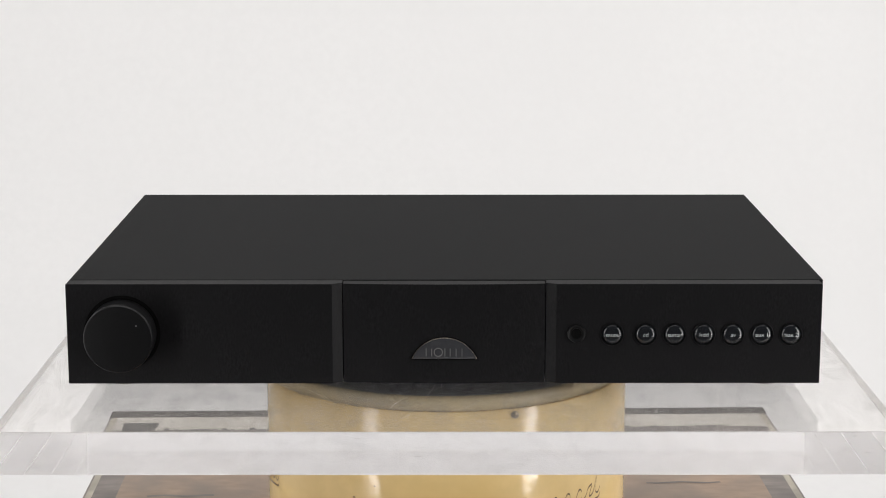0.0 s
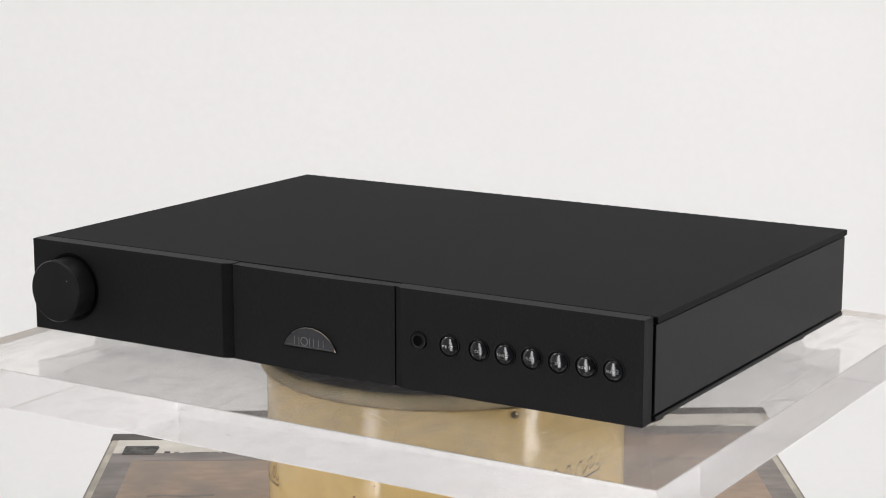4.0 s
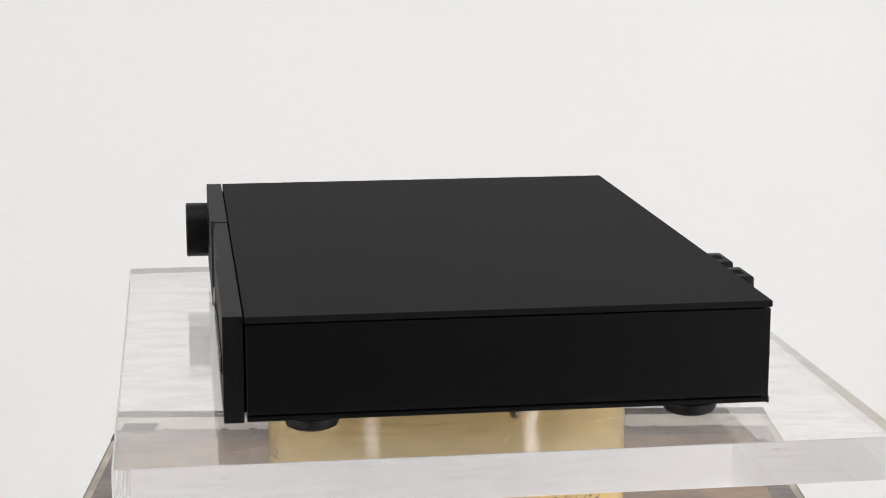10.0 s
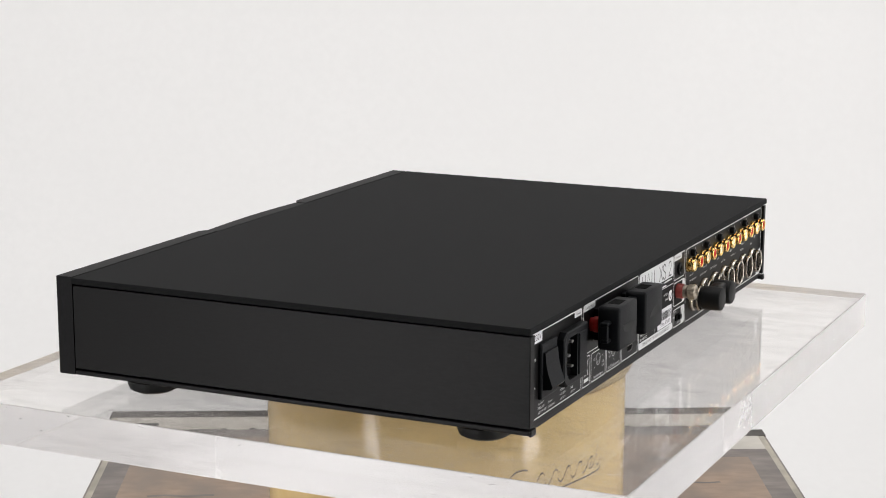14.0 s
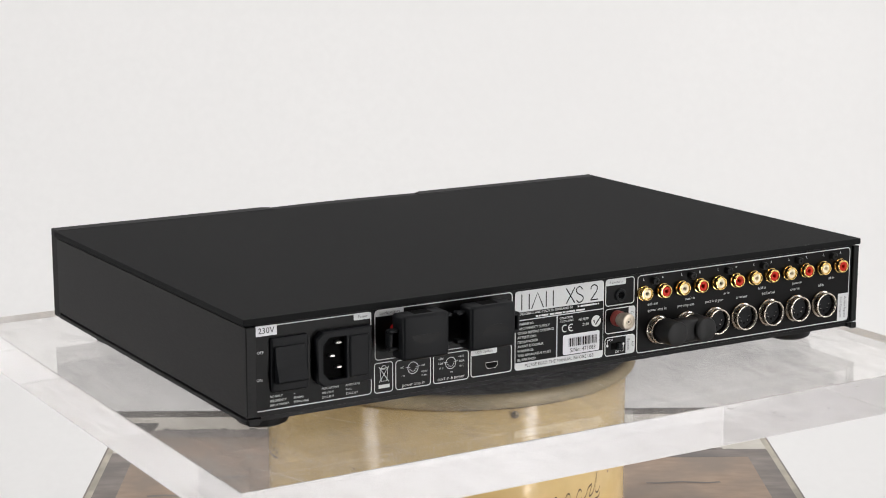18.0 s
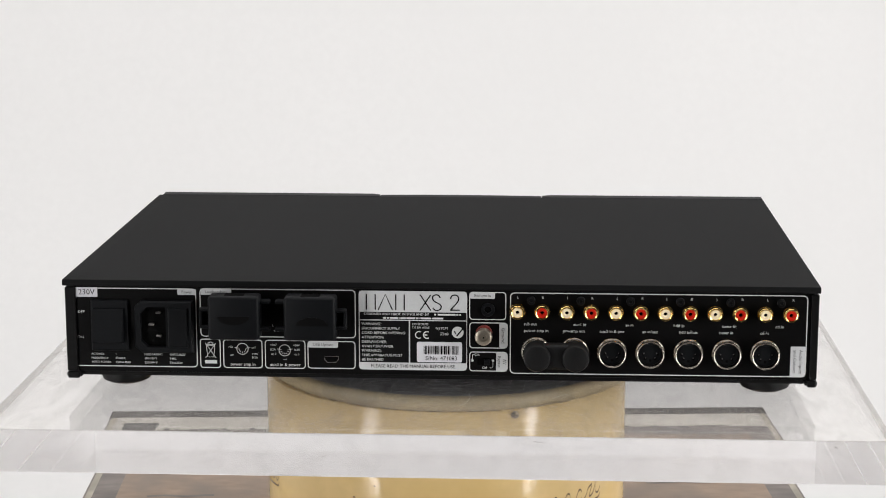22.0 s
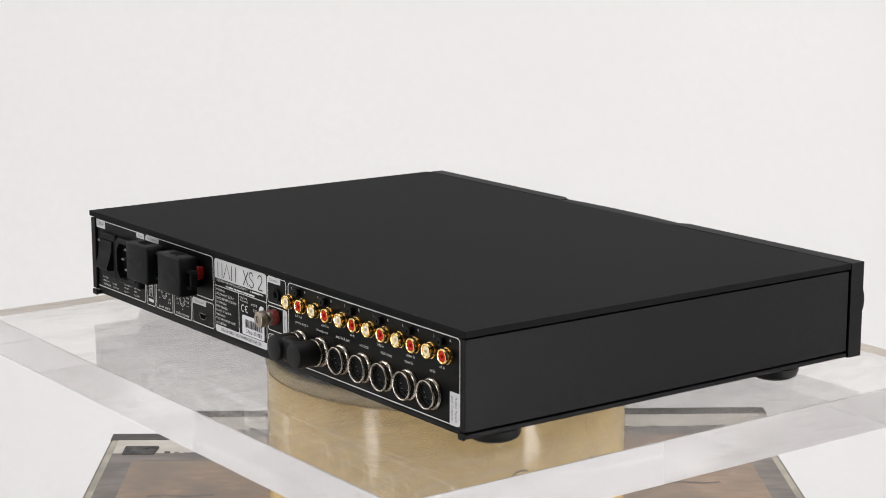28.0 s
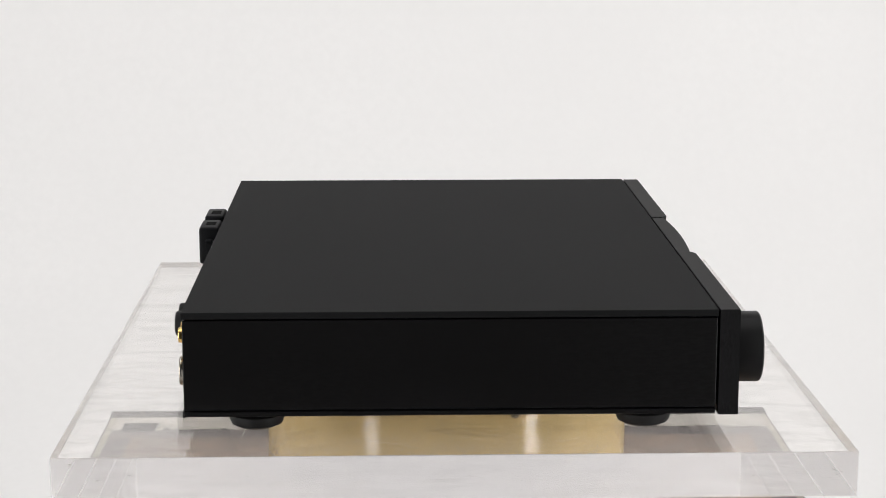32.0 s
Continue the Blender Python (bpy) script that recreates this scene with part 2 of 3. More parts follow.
    cu.body, cu.size, cu.align_x, cu.align_y, cu.resolution_u = text, size, align, "CENTER", 2
    cu.offset = weight * size
    tmp = new("words", cu)
    dg = bpy.context.evaluated_depsgraph_get()
    me = bpy.data.meshes.new_from_object(tmp.evaluated_get(dg))
    bm = bm or bmesh.new()
    co, si = math.cos(radians(turn)), math.sin(radians(turn))
    vs = [bm.verts.new(place(u + co * p.co.x * wide - si * p.co.y, v + si * p.co.x * wide + co * p.co.y, depth)) for p in me.vertices]
    for f in me.polygons:
        try:
            bm.faces.new([vs[i] for i in f.vertices])
        except ValueError:
            pass
    bpy.data.objects.remove(tmp)
    bpy.data.curves.remove(cu)
    bpy.data.meshes.remove(me)
    return bm


# ---- the studio ----
FLOOR, BACK = -0.75, 2.6


def sheet(points):
    """A wall or sweep of thickness from a profile of (y, z), across the room."""
    bm = bmesh.new()
    rows = [[bm.verts.new((x, y, z)) for x in (-3.2, 3.2)] for y, z in points]
    for a, b in zip(rows, rows[1:]):
        bm.faces.new((a[0], a[1], b[1], b[0]))
    return bm


cove = [(-0.9, FLOOR)] + [(BACK - 1.0 + math.sin(radians(a)) * 1.0, FLOOR + 1.0 - math.cos(radians(a)) * 1.0) for a in range(0, 91, 6)] + [(BACK, 2.5)]
under = [(BACK + 0.1, 2.5), (BACK + 0.1, FLOOR - 0.006), (-0.9, FLOOR - 0.006)]
tagged(part("backdrop", sheet(cove + under + [cove[0]]), WALL, smooth=True), "seamless white studio sweep of floor and rear wall", "backdrop", kind="structure")
tagged(part("floor", box(-3.3, 3.3, -4.1, BACK + 0.1, FLOOR - 0.12, FLOOR - 0.01), DRAPE), "dark grey studio floor", "floor", kind="structure")
tagged(part("wall_west", box(-3.3, -3.2, -4.0, BACK + 0.1, FLOOR - 0.01, 2.5), WALL), "plain white studio side wall", "wall", kind="structure")
tagged(part("wall_east", box(3.2, 3.3, -4.0, BACK + 0.1, FLOOR - 0.01, 2.5), WALL), "plain white studio side wall", "wall", kind="structure")
tagged(part("wall_south", box(-3.3, 3.3, -4.1, -4.0, FLOOR - 0.01, 2.5), DRAPE), "plain dark grey studio wall", "wall", kind="structure")
tagged(part("ceiling", box(-3.3, 3.3, -4.1, BACK + 0.1, 2.5, 2.6), DRAPE), "plain dark grey studio ceiling", "ceiling", kind="structure")

# ---- the stand: plinth, base, drum ----
BASE_Z = -0.142
plinth = new("plinth")
tagged(plinth, "white painted square plinth under the platform", "plinth")
part("body", box(-0.235, 0.235, -0.235, 0.235, FLOOR, BASE_Z - 0.058, 0.004), PLINTH, plinth)

base = new("wooden_platform")
tagged(base, "worn brown wooden platform with grey stained borders", "platform")
base.matrix_basis = pose(0.0, 0.0, 0.0, 0, 0, 1.5)
TOP = BASE_Z
part("core", box(-0.2600, 0.2600, -0.2590, 0.2585, TOP - 0.058, TOP - 0.0042, 0.001), BORDER, base, "dark wooden core")
part("board", box(-0.2364, 0.2364, -0.2362, 0.1890, TOP - 0.004, TOP), WOOD, base, "worn brown wooden board")
# The middle strip paints the bevel's highlight; the others are stained wood.
for s in (-1, 1):
    for name, a, b, y1, top, m, text in (("border_strip", 0.2364, 0.2540, 0.2086, 0.0001, BORDER, "grey stained wooden edge strip"), ("edge_highlight", 0.2540, 0.2588, 0.2436, -0.0002, HIGHLIGHT_STRIP, "pale worn edge trim"),
                                         ("edge_strip", 0.2588, 0.2605, 0.2436, -0.0008, BORDER, "grey outer edge strip")):
        x0, x1 = sorted((s * a, s * b))
        part(name, box(x0, x1, -0.2585, y1, TOP - 0.004, TOP + top), m, base, text)
part("border_strip", box(-0.2364, 0.2364, 0.1890, 0.2086, TOP - 0.004, TOP + 0.0001), BORDER, base, "grey stained wooden edge strip")
part("border_strip", box(-0.2364, 0.2364, -0.2540, -0.2362, TOP - 0.004, TOP + 0.0001), BORDER, base, "grey stained wooden edge strip")
part("pale_strip", box(-0.2540, 0.2540, 0.2086, 0.2436, TOP - 0.004, TOP - 0.0001), PALE, base, "whitened strip along the board")
part("back_rail", box(-0.2605, 0.2605, 0.2436, 0.2600, TOP - 0.004, TOP + 0.0002), DARKWOOD, base, "dark wooden back rail")
part("foam_pad", prism([(-0.2462, 0.2060), (-0.2215, 0.2055), (-0.2195, 0.2230), (-0.2205, 0.2262), (-0.2300, 0.2258), (-0.2450, 0.2262), (-0.2462, 0.2240)], lambda u, v, d: (u, v, TOP - 0.002 + d), 0.0026), FOAM, base, "small black foam pad")
for x0, x1, y0, w in ((-0.214, -0.166, 0.106, 0.0040), (-0.190, -0.140, 0.094, 0.0028), (0.150, 0.205, 0.128, 0.0030), (-0.05, 0.02, -0.205, 0.0040), (0.13, 0.20, -0.06, 0.0035)):
    line = [(x0 + (x1 - x0) * k / 8, y0 + 0.0012 * math.sin(5.1 * k + 40 * x0)) for k in range(9)]
    part("worn_streak", ribbon(line, w, lambda u, v, d: (u, v, TOP + d), 0.0002), BORDER, base, "dark worn streak in the board")
rng = random.Random(8)
for k in range(60):
    x = -0.212 + 0.445 * k / 60
    w, d = rng.uniform(0.003, 0.009), rng.uniform(0.0005, 0.0045)
    part("splinter", box(x - w / 2, x + w / 2, 0.2080, 0.2088 + d, TOP - 0.003, TOP + 0.0001), BORDER if k % 3 else DARKWOOD, base, "rough broken board edge")
DR = 0.1175


def drum_at(deg, z, out=0.0):
    a = radians(deg)
    return (-0.0008 + (DR + out) * math.sin(a), -(DR + out) * math.cos(a), z)


drum = new("drum_stand")
tagged(drum, "cream enamelled cylindrical drum stand with brown script", "stand")
drum.location = (0, 0, 0)
part("shell", lathe([(0.0, BASE_Z), (DR + 0.002, BASE_Z), (DR + 0.002, BASE_Z + 0.004), (DR, BASE_Z + 0.006), (DR, -0.0340), (DR - 0.001, -0.0334), (0.0, -0.0334)],
                    lambda u, v, d: (-0.0008 + u, v, d), 160), ENAMEL, drum, "cream enamelled steel shell", True)
screw = part("screw", lathe([(0.0, 0.0022), (0.0012, 0.0021), (0.0022, 0.0014), (0.0024, 0.0), (0.0024, -0.002)],
                            lambda u, v, d: tuple(Vector(drum_at(20.5, -0.0374)) + Vector((math.cos(radians(20.5)) * u, math.sin(radians(20.5)) * u, v)) + Vector((math.sin(radians(20.5)), -math.cos(radians(20.5)), 0)) * d), 20), TARNISH, drum, "small tarnished screw", True)


def smooth(points, n=6):
    """A flowing line through the points."""
    p = [points[0]] + list(points) + [points[-1]]
    out = []
    for a, b, c, d in zip(p, p[1:], p[2:], p[3:]):
        for k in range(n):
            t = k / n
            out.append(tuple(0.5 * (2 * b[i] + (c[i] - a[i]) * t + (2 * a[i] - 5 * b[i] + 4 * c[i] - d[i]) * t * t + (3 * b[i] - a[i] - 3 * c[i] + d[i]) * t ** 3) for i in (0, 1)))
    return out + [points[-1]]


# flowing script of brown loops, three times round the drum
loops = []
for k in range(41):
    a = radians(60 + 250 * k / 40)
    loops.append((0.5 + 0.105 * math.cos(a) - 0.38, 0.50 + 0.42 * math.sin(a)))
hump = [(0.24 + 0.137 * k + du, dv) for k in range(4) for du, dv in ((0.0, 0.04), (0.028, 0.32), (0.050, 0.56), (0.074, 0.60), (0.090, 0.46), (0.092, 0.18), (0.108, 0.02))]
stem = [(0.80, 0.22), (0.83, 0.52), (0.88, 0.60), (0.84, 0.12), (0.90, 0.24), (0.955, 1.10), (0.93, 0.25), (0.97, 0.10), (1.0, 0.30), (0.99, -0.1), (0.9, -0.18), (0.6, -0.26), (0.42, -0.34)]
for start in (18.5, 138.5, 258.5):
    bm = bmesh.new()
    for line in (loops, hump + stem):
        ribbon([(start + 36.5 * u, -0.0853 + 0.0033 * u + 0.0135 * v) for u, v in smooth(line)], 0.0012,
               lambda u, v, d: drum_at(u, v, d), 0.00025, bm=bm)
    part("script_mark", bm, SCRIPT, drum, "flowing brown script lettering")
rng = random.Random(4)
for k in range(9):
    a, z = rng.uniform(-75, 75), rng.uniform(-0.12, -0.045)
    bm = lathe([(0.0, 0.0003), (rng.uniform(0.0004, 0.0011), 0.0002), (0.0011, -0.0004)], lambda u, v, d: tuple(Vector(drum_at(a, z)) + Vector((math.cos(radians(a)) * u, math.sin(radians(a)) * u, v * rng.uniform(0.4, 1))) + Vector((math.sin(radians(a)), -math.cos(radians(a)), 0)) * d), 8)
    part("chip", bm, CHIP, drum, "small dark enamel chip")

platter = new("turntable_platter")
tagged(platter, "scratched dark metal turntable platter with a cream rim", "platter")
part("disc", lathe([(0.0, -0.0330), (0.1140, -0.0330), (0.1160, -0.0262), (0.1160, -0.0243), (0.0, -0.0243)], lambda u, v, d: (u, v, d), 128), PLATTER, platter, "scratched dark metal disc", True)
part("rim", lathe([(0.1150, -0.0332), (0.1180, -0.0332), (0.1192, -0.0324), (0.1202, -0.0308), (0.1206, -0.0288), (0.1203, -0.0266), (0.1193, -0.0251), (0.1180, -0.0244), (0.1162, -0.0243), (0.1162, -0.0290)],
                  lambda u, v, d: (u, v, d), 128, closed=True), RIM, platter, "cream enamelled rounded rim", True)
rng = random.Random(31)
for k in range(280):
    r, a = 0.110 * math.sqrt(rng.uniform(0.35, 1.0)), rng.uniform(0, 2 * math.pi)
    n, t, b = rng.uniform(0.003, 0.016) * (1 if k % 4 else 1.8), rng.uniform(0, math.pi), rng.uniform(-0.3, 0.3)
    bm = ribbon([(r * math.cos(a) + math.cos(t + b * s) * n * s, r * math.sin(a) + math.sin(t + b * s) * n * s) for s in (-1.0, -0.5, 0.0, 0.5, 1.0) if math.hypot(r * math.cos(a) + math.cos(t) * n * s, r * math.sin(a) + math.sin(t) * n * s) < 0.1175] or [(0, 0), (0.001, 0)],
                rng.uniform(0.00015, 0.00045), lambda u, v, d: (u, v, d), -0.0242)
    part("scratch", bm, PALE_SCRATCH if k % 5 else SCRATCH, platter, "bright scratch in the metal")
for k in range(70):
    r, a, n = rng.uniform(0.085, 0.119), rng.uniform(0, 2 * math.pi), rng.uniform(0.0003, 0.0009)
    bm = bmesh.new()
    bm.faces.new([bm.verts.new((r * math.cos(a) + n * math.cos(radians(t)) * rng.uniform(0.4, 1.0), r * math.sin(a) + n * math.sin(radians(t)) * rng.uniform(0.4, 1.0), -0.0241)) for t in range(0, 360, 60)])
    part("flake", bm, PALE_SCRATCH if k % 3 else CHIP, platter, "small pale flake")
for k in range(40):
    a, w = radians(9 * k + rng.uniform(-3, 3)), radians(rng.uniform(0.8, 3.4))
    bm = ribbon([(a + w * s, -0.0329) for s in (-1.0, -0.5, 0.0, 0.5, 1.0)], 0.0003, lambda u, v, d: (0.1194 * math.cos(u), 0.1194 * math.sin(u), v), 0.0)
    part("seam_mark", bm, SCRIPT, platter, "short dark line along the rim")

# ---- the clear plate ----
plate = new("display_plate")
tagged(plate, "thick clear acrylic display plate with scuffed edges", "plate")
PX, PY, PT = 0.2507, 0.2131, 0.024
slab = part("slab", box(-PX, PX, -PY, PY, -PT, 0.0007, 0.0006, 2), ACRYLIC, plate, "thick clear polished acrylic slab")
slab.data.materials.append(EDGE)
slab.data.materials.append(BELOW)
for f in slab.data.polygons:
    f.material_index = 1 if abs(f.normal.z) < 0.5 else 2 if f.normal.z < 0 else 0
slab.visible_shadow = False
rng = random.Random(11)
for k in range(150):
    side = k % 5
    n = rng.uniform(0.0003, 0.0012) * (1 if k % 9 else 2.6)
    t, w = rng.uniform(-0.4, 0.4), rng.uniform(0.00012, 0.00042)
    if side < 4:
        place = (lambda u, v, d: (u, -PY - d, v), lambda u, v, d: (-PX - d, u, v), lambda u, v, d: (u, PY + d, v), lambda u, v, d: (PX + d, u, v))[side]
        c, z = rng.uniform(-0.97, 0.97) * (PY if side % 2 else PX), -rng.choice((rng.uniform(0.0015, PT - 0.0015), rng.uniform(0.0005, 0.003), rng.gauss(0.0125, 0.0012)))
    else:
        place = lambda u, v, d: (u, v, d + 0.0007)
        t = rng.uniform(0, math.pi)
        c, z = rng.uniform(-0.95, 0.95) * PX, rng.choice((-1, 1)) * rng.uniform(0.72, 0.97) * PY
    bm = ribbon([(c - math.cos(t) * n, z - math.sin(t) * n), (c + rng.uniform(-1, 1) * n * 0.3, z + rng.uniform(-1, 1) * n * 0.2), (c + math.cos(t) * n, z + math.sin(t) * n)], w, place, 0.00012)
    part("scuff", bm, SCRATCH if rng.random() < 0.85 else PALE_SCRATCH, plate, "fine scuff on the acrylic")

for k in range(70):
    a, n = rng.uniform(0, math.pi), rng.uniform(0.004, 0.022)
    c, z = rng.uniform(-0.92, 0.92) * PX, rng.uniform(-0.95, 0.95) * PY
    b = rng.uniform(-0.25, 0.25)
    bm = ribbon([(c + math.cos(a + b * t) * n * t, z + math.sin(a + b * t) * n * t) for t in (-1.0, -0.5, 0.0, 0.5, 1.0)], rng.uniform(0.00006, 0.00013), lambda u, v, d: (u, v, d), 0.0008)
    part("hairline", bm, PALE_SCRATCH if k % 4 else SCRATCH, plate, "hairline scratch on the acrylic")

# ---- the amplifier ----
amp = new("amplifier")
tagged(amp, "black metal integrated amplifier with a large volume knob", "amplifier")
Z0, Z1, ZF = 0.0126, 0.0705, 0.0119
FY, RY = -0.1510, 0.1474


def mx(*a):
    return [v * MM for v in a]


# case
lid = part("lid", box(-0.216, 0.2184, -0.1393, 0.1495, Z1 - 0.0037, Z1, 0.0005, 2), LID, amp, "fine-textured black metal lid")
for s in (-1, 1):
    x0, x1 = sorted((s * 0.2153 + (s > 0) * 0.0018, s * 0.2110))
    sp = part("side_panel", box(x0, x1, -0.1388, 0.1490, Z0 + 0.0036, Z1 - 0.0047, 0.0005, 2), SIDE, amp, "black anodised side panel")
    x0, x1 = sorted((s * 0.2158 + (s > 0) * 0.0018, s * 0.2085))
    part("rail", box(x0, x1, -0.1388, 0.1490, Z0, Z0 + 0.0026, 0.0007, 2), SIDE, amp, "black bottom rail")
    x0, x1 = sorted((s * 0.2150 + (s > 0) * 0.0018, s * 0.2100))
    part("corner_hook", box(x0, x1, 0.1482, 0.1498, Z0 - 0.0008, Z0 + 0.0032, 0.0006, 2), SIDE, amp, "black corner hook")
part("tray", box(-0.2082, 0.2082, -0.1370, 0.1470, Z0 + 0.0008, Z0 + 0.0030), SIDE, amp, "black bottom tray")
rear = part("rear_panel", box(-0.2106, 0.2106, RY - 0.0020, RY, Z0 + 0.0032, Z1 - 0.0042), REAR, amp, "black printed rear panel")
part("chassis", box(-0.2095, 0.2095, -0.1401, RY - 0.0024, Z0 + 0.0035, Z1 - 0.0046), DARK, amp)

# dust and small nicks on the lid
rng = random.Random(17)
for k in range(16):
    x, y, t, n = rng.uniform(-0.2, 0.2), rng.choice((rng.uniform(-0.12, 0.14), 0.1488)), rng.uniform(0, math.pi), rng.uniform(0.0002, 0.0009)
    part("dust_speck", ribbon([(x - math.cos(t) * n, y - math.sin(t) * n * 0.4), (x, y + 0.0001), (x + math.cos(t) * n, y + math.sin(t) * n * 0.4)], rng.uniform(0.0002, 0.0004), lambda u, v, d: (u, v, Z1 + d), 0.0001), GREYINK, lid)

# feet
foot = part("foot", lathe([(0.0, 0.0009), (0.0070, 0.0009), (0.0112, 0.0013), (0.0142, 0.0029), (0.0153, 0.0056), (0.0153, 0.0082), (0.0126, 0.0098), (0.0121, 0.0127), (0.0, 0.0127)],
                          lambda u, v, d: (0.1905 + u, -0.1025 + v, d), 40), RUBBER, amp, "round black rubber foot", True)
for dx, dy in ((-0.381, 0.0), (0.0, 0.214), (-0.381, 0.214)):
    again(foot, dx, dy)


# front: two flat blocks with chamfered inner ends, and a bowed centre
def top_view(u, v, d):
    return (u, v, ZF + d)


HF = Z1 - ZF
for s in (-1, 1):
    outline = [(s * 0.2160, FY), (s * 0.0641, FY), (s * 0.0584, FY + 0.0034), (s * 0.0584, -0.1402), (s * 0.2160, -0.1402)]
    block = prism(outline, top_view, HF)
    bmesh.ops.recalc_face_normals(block, faces=block.faces)
    bmesh.ops.bevel(block, geom=[e for e in block.edges if abs(e.verts[0].co.z - e.verts[1].co.z) < 1e-6], offset=0.0003, segments=1, affect="EDGES")
    left = part("front_panel", block, FRONT, amp, "black brushed aluminium front panel")
    if s < 0:
        knob_panel = left
    else:
        button_panel = left
bow = [(0.0578 * k / 12, FY + 0.0006 + 0.0024 * (k / 12) ** 2) for k in range(-12, 13)]
centre = part("centre_panel", prism(bow + [(0.0578, -0.1404), (-0.0578, -0.1404)], top_view, HF - 0.0004), FRONT, amp, "bowed black aluminium centre panel", True)


def on_front(y):
    return lambda u, v, d: (u, y - d, v)


# badge: a low round segment with plain dim strokes
def segment(half, rise, low, n=24):
    r = (half * half + rise * rise) / (2 * rise)
    w = math.degrees(math.asin(half / r))
    return [(u, v + low + rise - r) for u, v in arc(0.0, 0.0, r, 90 - w, 90 + w, n)]


badge = part("badge", prism(segment(0.0187, 0.0124, 0.0264), on_front(FY + 0.0012), 0.0014, bevel=0.0004), LOGO, centre, "low round frosted grey badge", True)
bm = bmesh.new()
for u, h in ((-0.0104, 0.0046), (-0.0072, 0.0046), (0.0004, 0.0046), (0.0034, 0.0046), (0.0068, 0.0046), (0.0102, 0.0046)):
    ribbon([(u, 0.0281), (u, 0.0281 + h)], 0.0005, on_front(FY - 0.0002), 0.0003, bm=bm)
ribbon([(-0.0034 + u, 0.0305 + v) for u, v in arc(0.0, 0.0, 0.0024, 0, 345, 20)], 0.0006, on_front(FY - 0.0002), 0.0003, True, bm=bm)
part("emblem", bm, EMBLEM, badge, "thin raised strokes and a ring on the badge")
part("badge_trim", ribbon([(0.0192, 0.0259), (-0.0192, 0.0259)], 0.0004, on_front(FY + 0.0008), 0.0006), DARK, centre, "thin dark trim")
# Sloped metal strip, added so the badge's top shows a bright arc.
bm = bmesh.new()
rows = [[bm.verts.new((u, FY + 0.0012 - d, v)) for u, v in segment(h, r, z)] for h, r, z, d in ((0.0184, 0.01215, 0.0265, 0.0015), (0.0189, 0.0127, 0.0264, 0.0008))]
for k in range(24):
    bm.faces.new((rows[0][k], rows[0][k + 1], rows[1][k + 1], rows[1][k]))
part("badge_glint_edge", bm, POST, centre, "thin metal edge added for the badge's bright arc", True)
part("badge_ring", ribbon(segment(0.0191, 0.0129, 0.0263), 0.0006, on_front(FY + 0.0012), 0.0010), DARK, centre)

# knob
KX, KZ = -0.1843, 0.0421
knob = part("volume_knob", lathe([(0.0, 0.0160), (0.0185, 0.0160), (0.0189, 0.01592), (0.0195, 0.0152), (0.0196, 0.0149), (0.0196, 0.0006), (0.0, 0.0006)],
                                 lambda u, v, d: (KX + u, FY - d, KZ + v), 96), KNOB, amp, "large round satin black volume knob", True)
part("knob_edge", lathe([(0.0187, 0.01605), (0.0190, 0.0160), (0.0194, 0.0156), (0.0197, 0.0151), (0.0197, 0.0148)],
                        lambda u, v, d: (KX + u, FY - d, KZ + v), 96), EDGEBLACK, knob, "satin black rounded edge", True)
# No groove is cut: a flat black ring paints the shade behind the knob.
part("knob_shade_ring", lathe([(0.0197, 0.0003), (0.0218, 0.0003)], lambda u, v, d: (KX + u, FY - d, KZ + v), 64), DARK, knob_panel, "flat black ring painting the shade round the knob")
part("pointer_dot", lathe([(0.0, 0.01615), (0.0005, 0.0161), (0.0005, 0.0158)], lambda u, v, d: (KX + 0.0105 + u, FY - d, KZ + 0.0078 + v), 12), EMBLEM, knob, "faint grey pointer dot")

# headphone socket and buttons
JX, JZ = 0.0758, 0.0415
jack = part("headphone_socket", lathe([(0.0029, 0.0002), (0.0031, 0.0007), (0.0036, 0.0006), (0.0046, 0.0009), (0.0051, 0.0012), (0.0053, 0.0009), (0.0054, -0.0003)],
                                      lambda u, v, d: (JX + u, FY - d, JZ + v), 32), KNOB, button_panel, "black headphone socket", True)
# A flat black disc on the panel paints the dark of the hole.
part("socket_hole_shade", lathe([(0.0, 0.0003), (0.0030, 0.0003)], lambda u, v, d: (JX + u, FY - d, JZ + v), 24), DARK, jack)
for word, x in (("mute", 0.0962), ("cd", 0.1153), ("tuner", 0.1319), ("hdd", 0.1487), ("av", 0.1654), ("aux 1", 0.1820), ("aux 2", 0.1986)):
    z = 0.0410
    place = (lambda x: lambda u, v, d: (x + u, FY - d, z + v))(x)
    ring = part("button_ring", lathe([(0.0058, 0.0000), (0.0060, 0.0004), (0.0063, 0.0008), (0.0066, 0.0008), (0.0069, -0.0002)], place, 32), KNOB, button_panel, "dished black ring", True)
    btn = part("button", lathe([(0.0, 0.0019), (0.0016, 0.00187), (0.0032, 0.00172), (0.0045, 0.0014), (0.0053, 0.0009), (0.0057, 0.0002), (0.0057, -0.0002)], place, 32), GLOSS, button_panel, "domed glossy black button", True)
    part("button_word", lettering(word, 0.0036, place, 0.0020, weight=-0.018), BUTTON_INK, btn, "pale printed word")

# ---- rear ----
RP = lambda u, v, d: (u * MM, RY + d * MM, v * MM)          # u runs to the amplifier's own right, so words run towards -u
RT = lambda u, v, d: (-u * MM, RY + d * MM, v * MM)         # words on the rear: u as read from behind


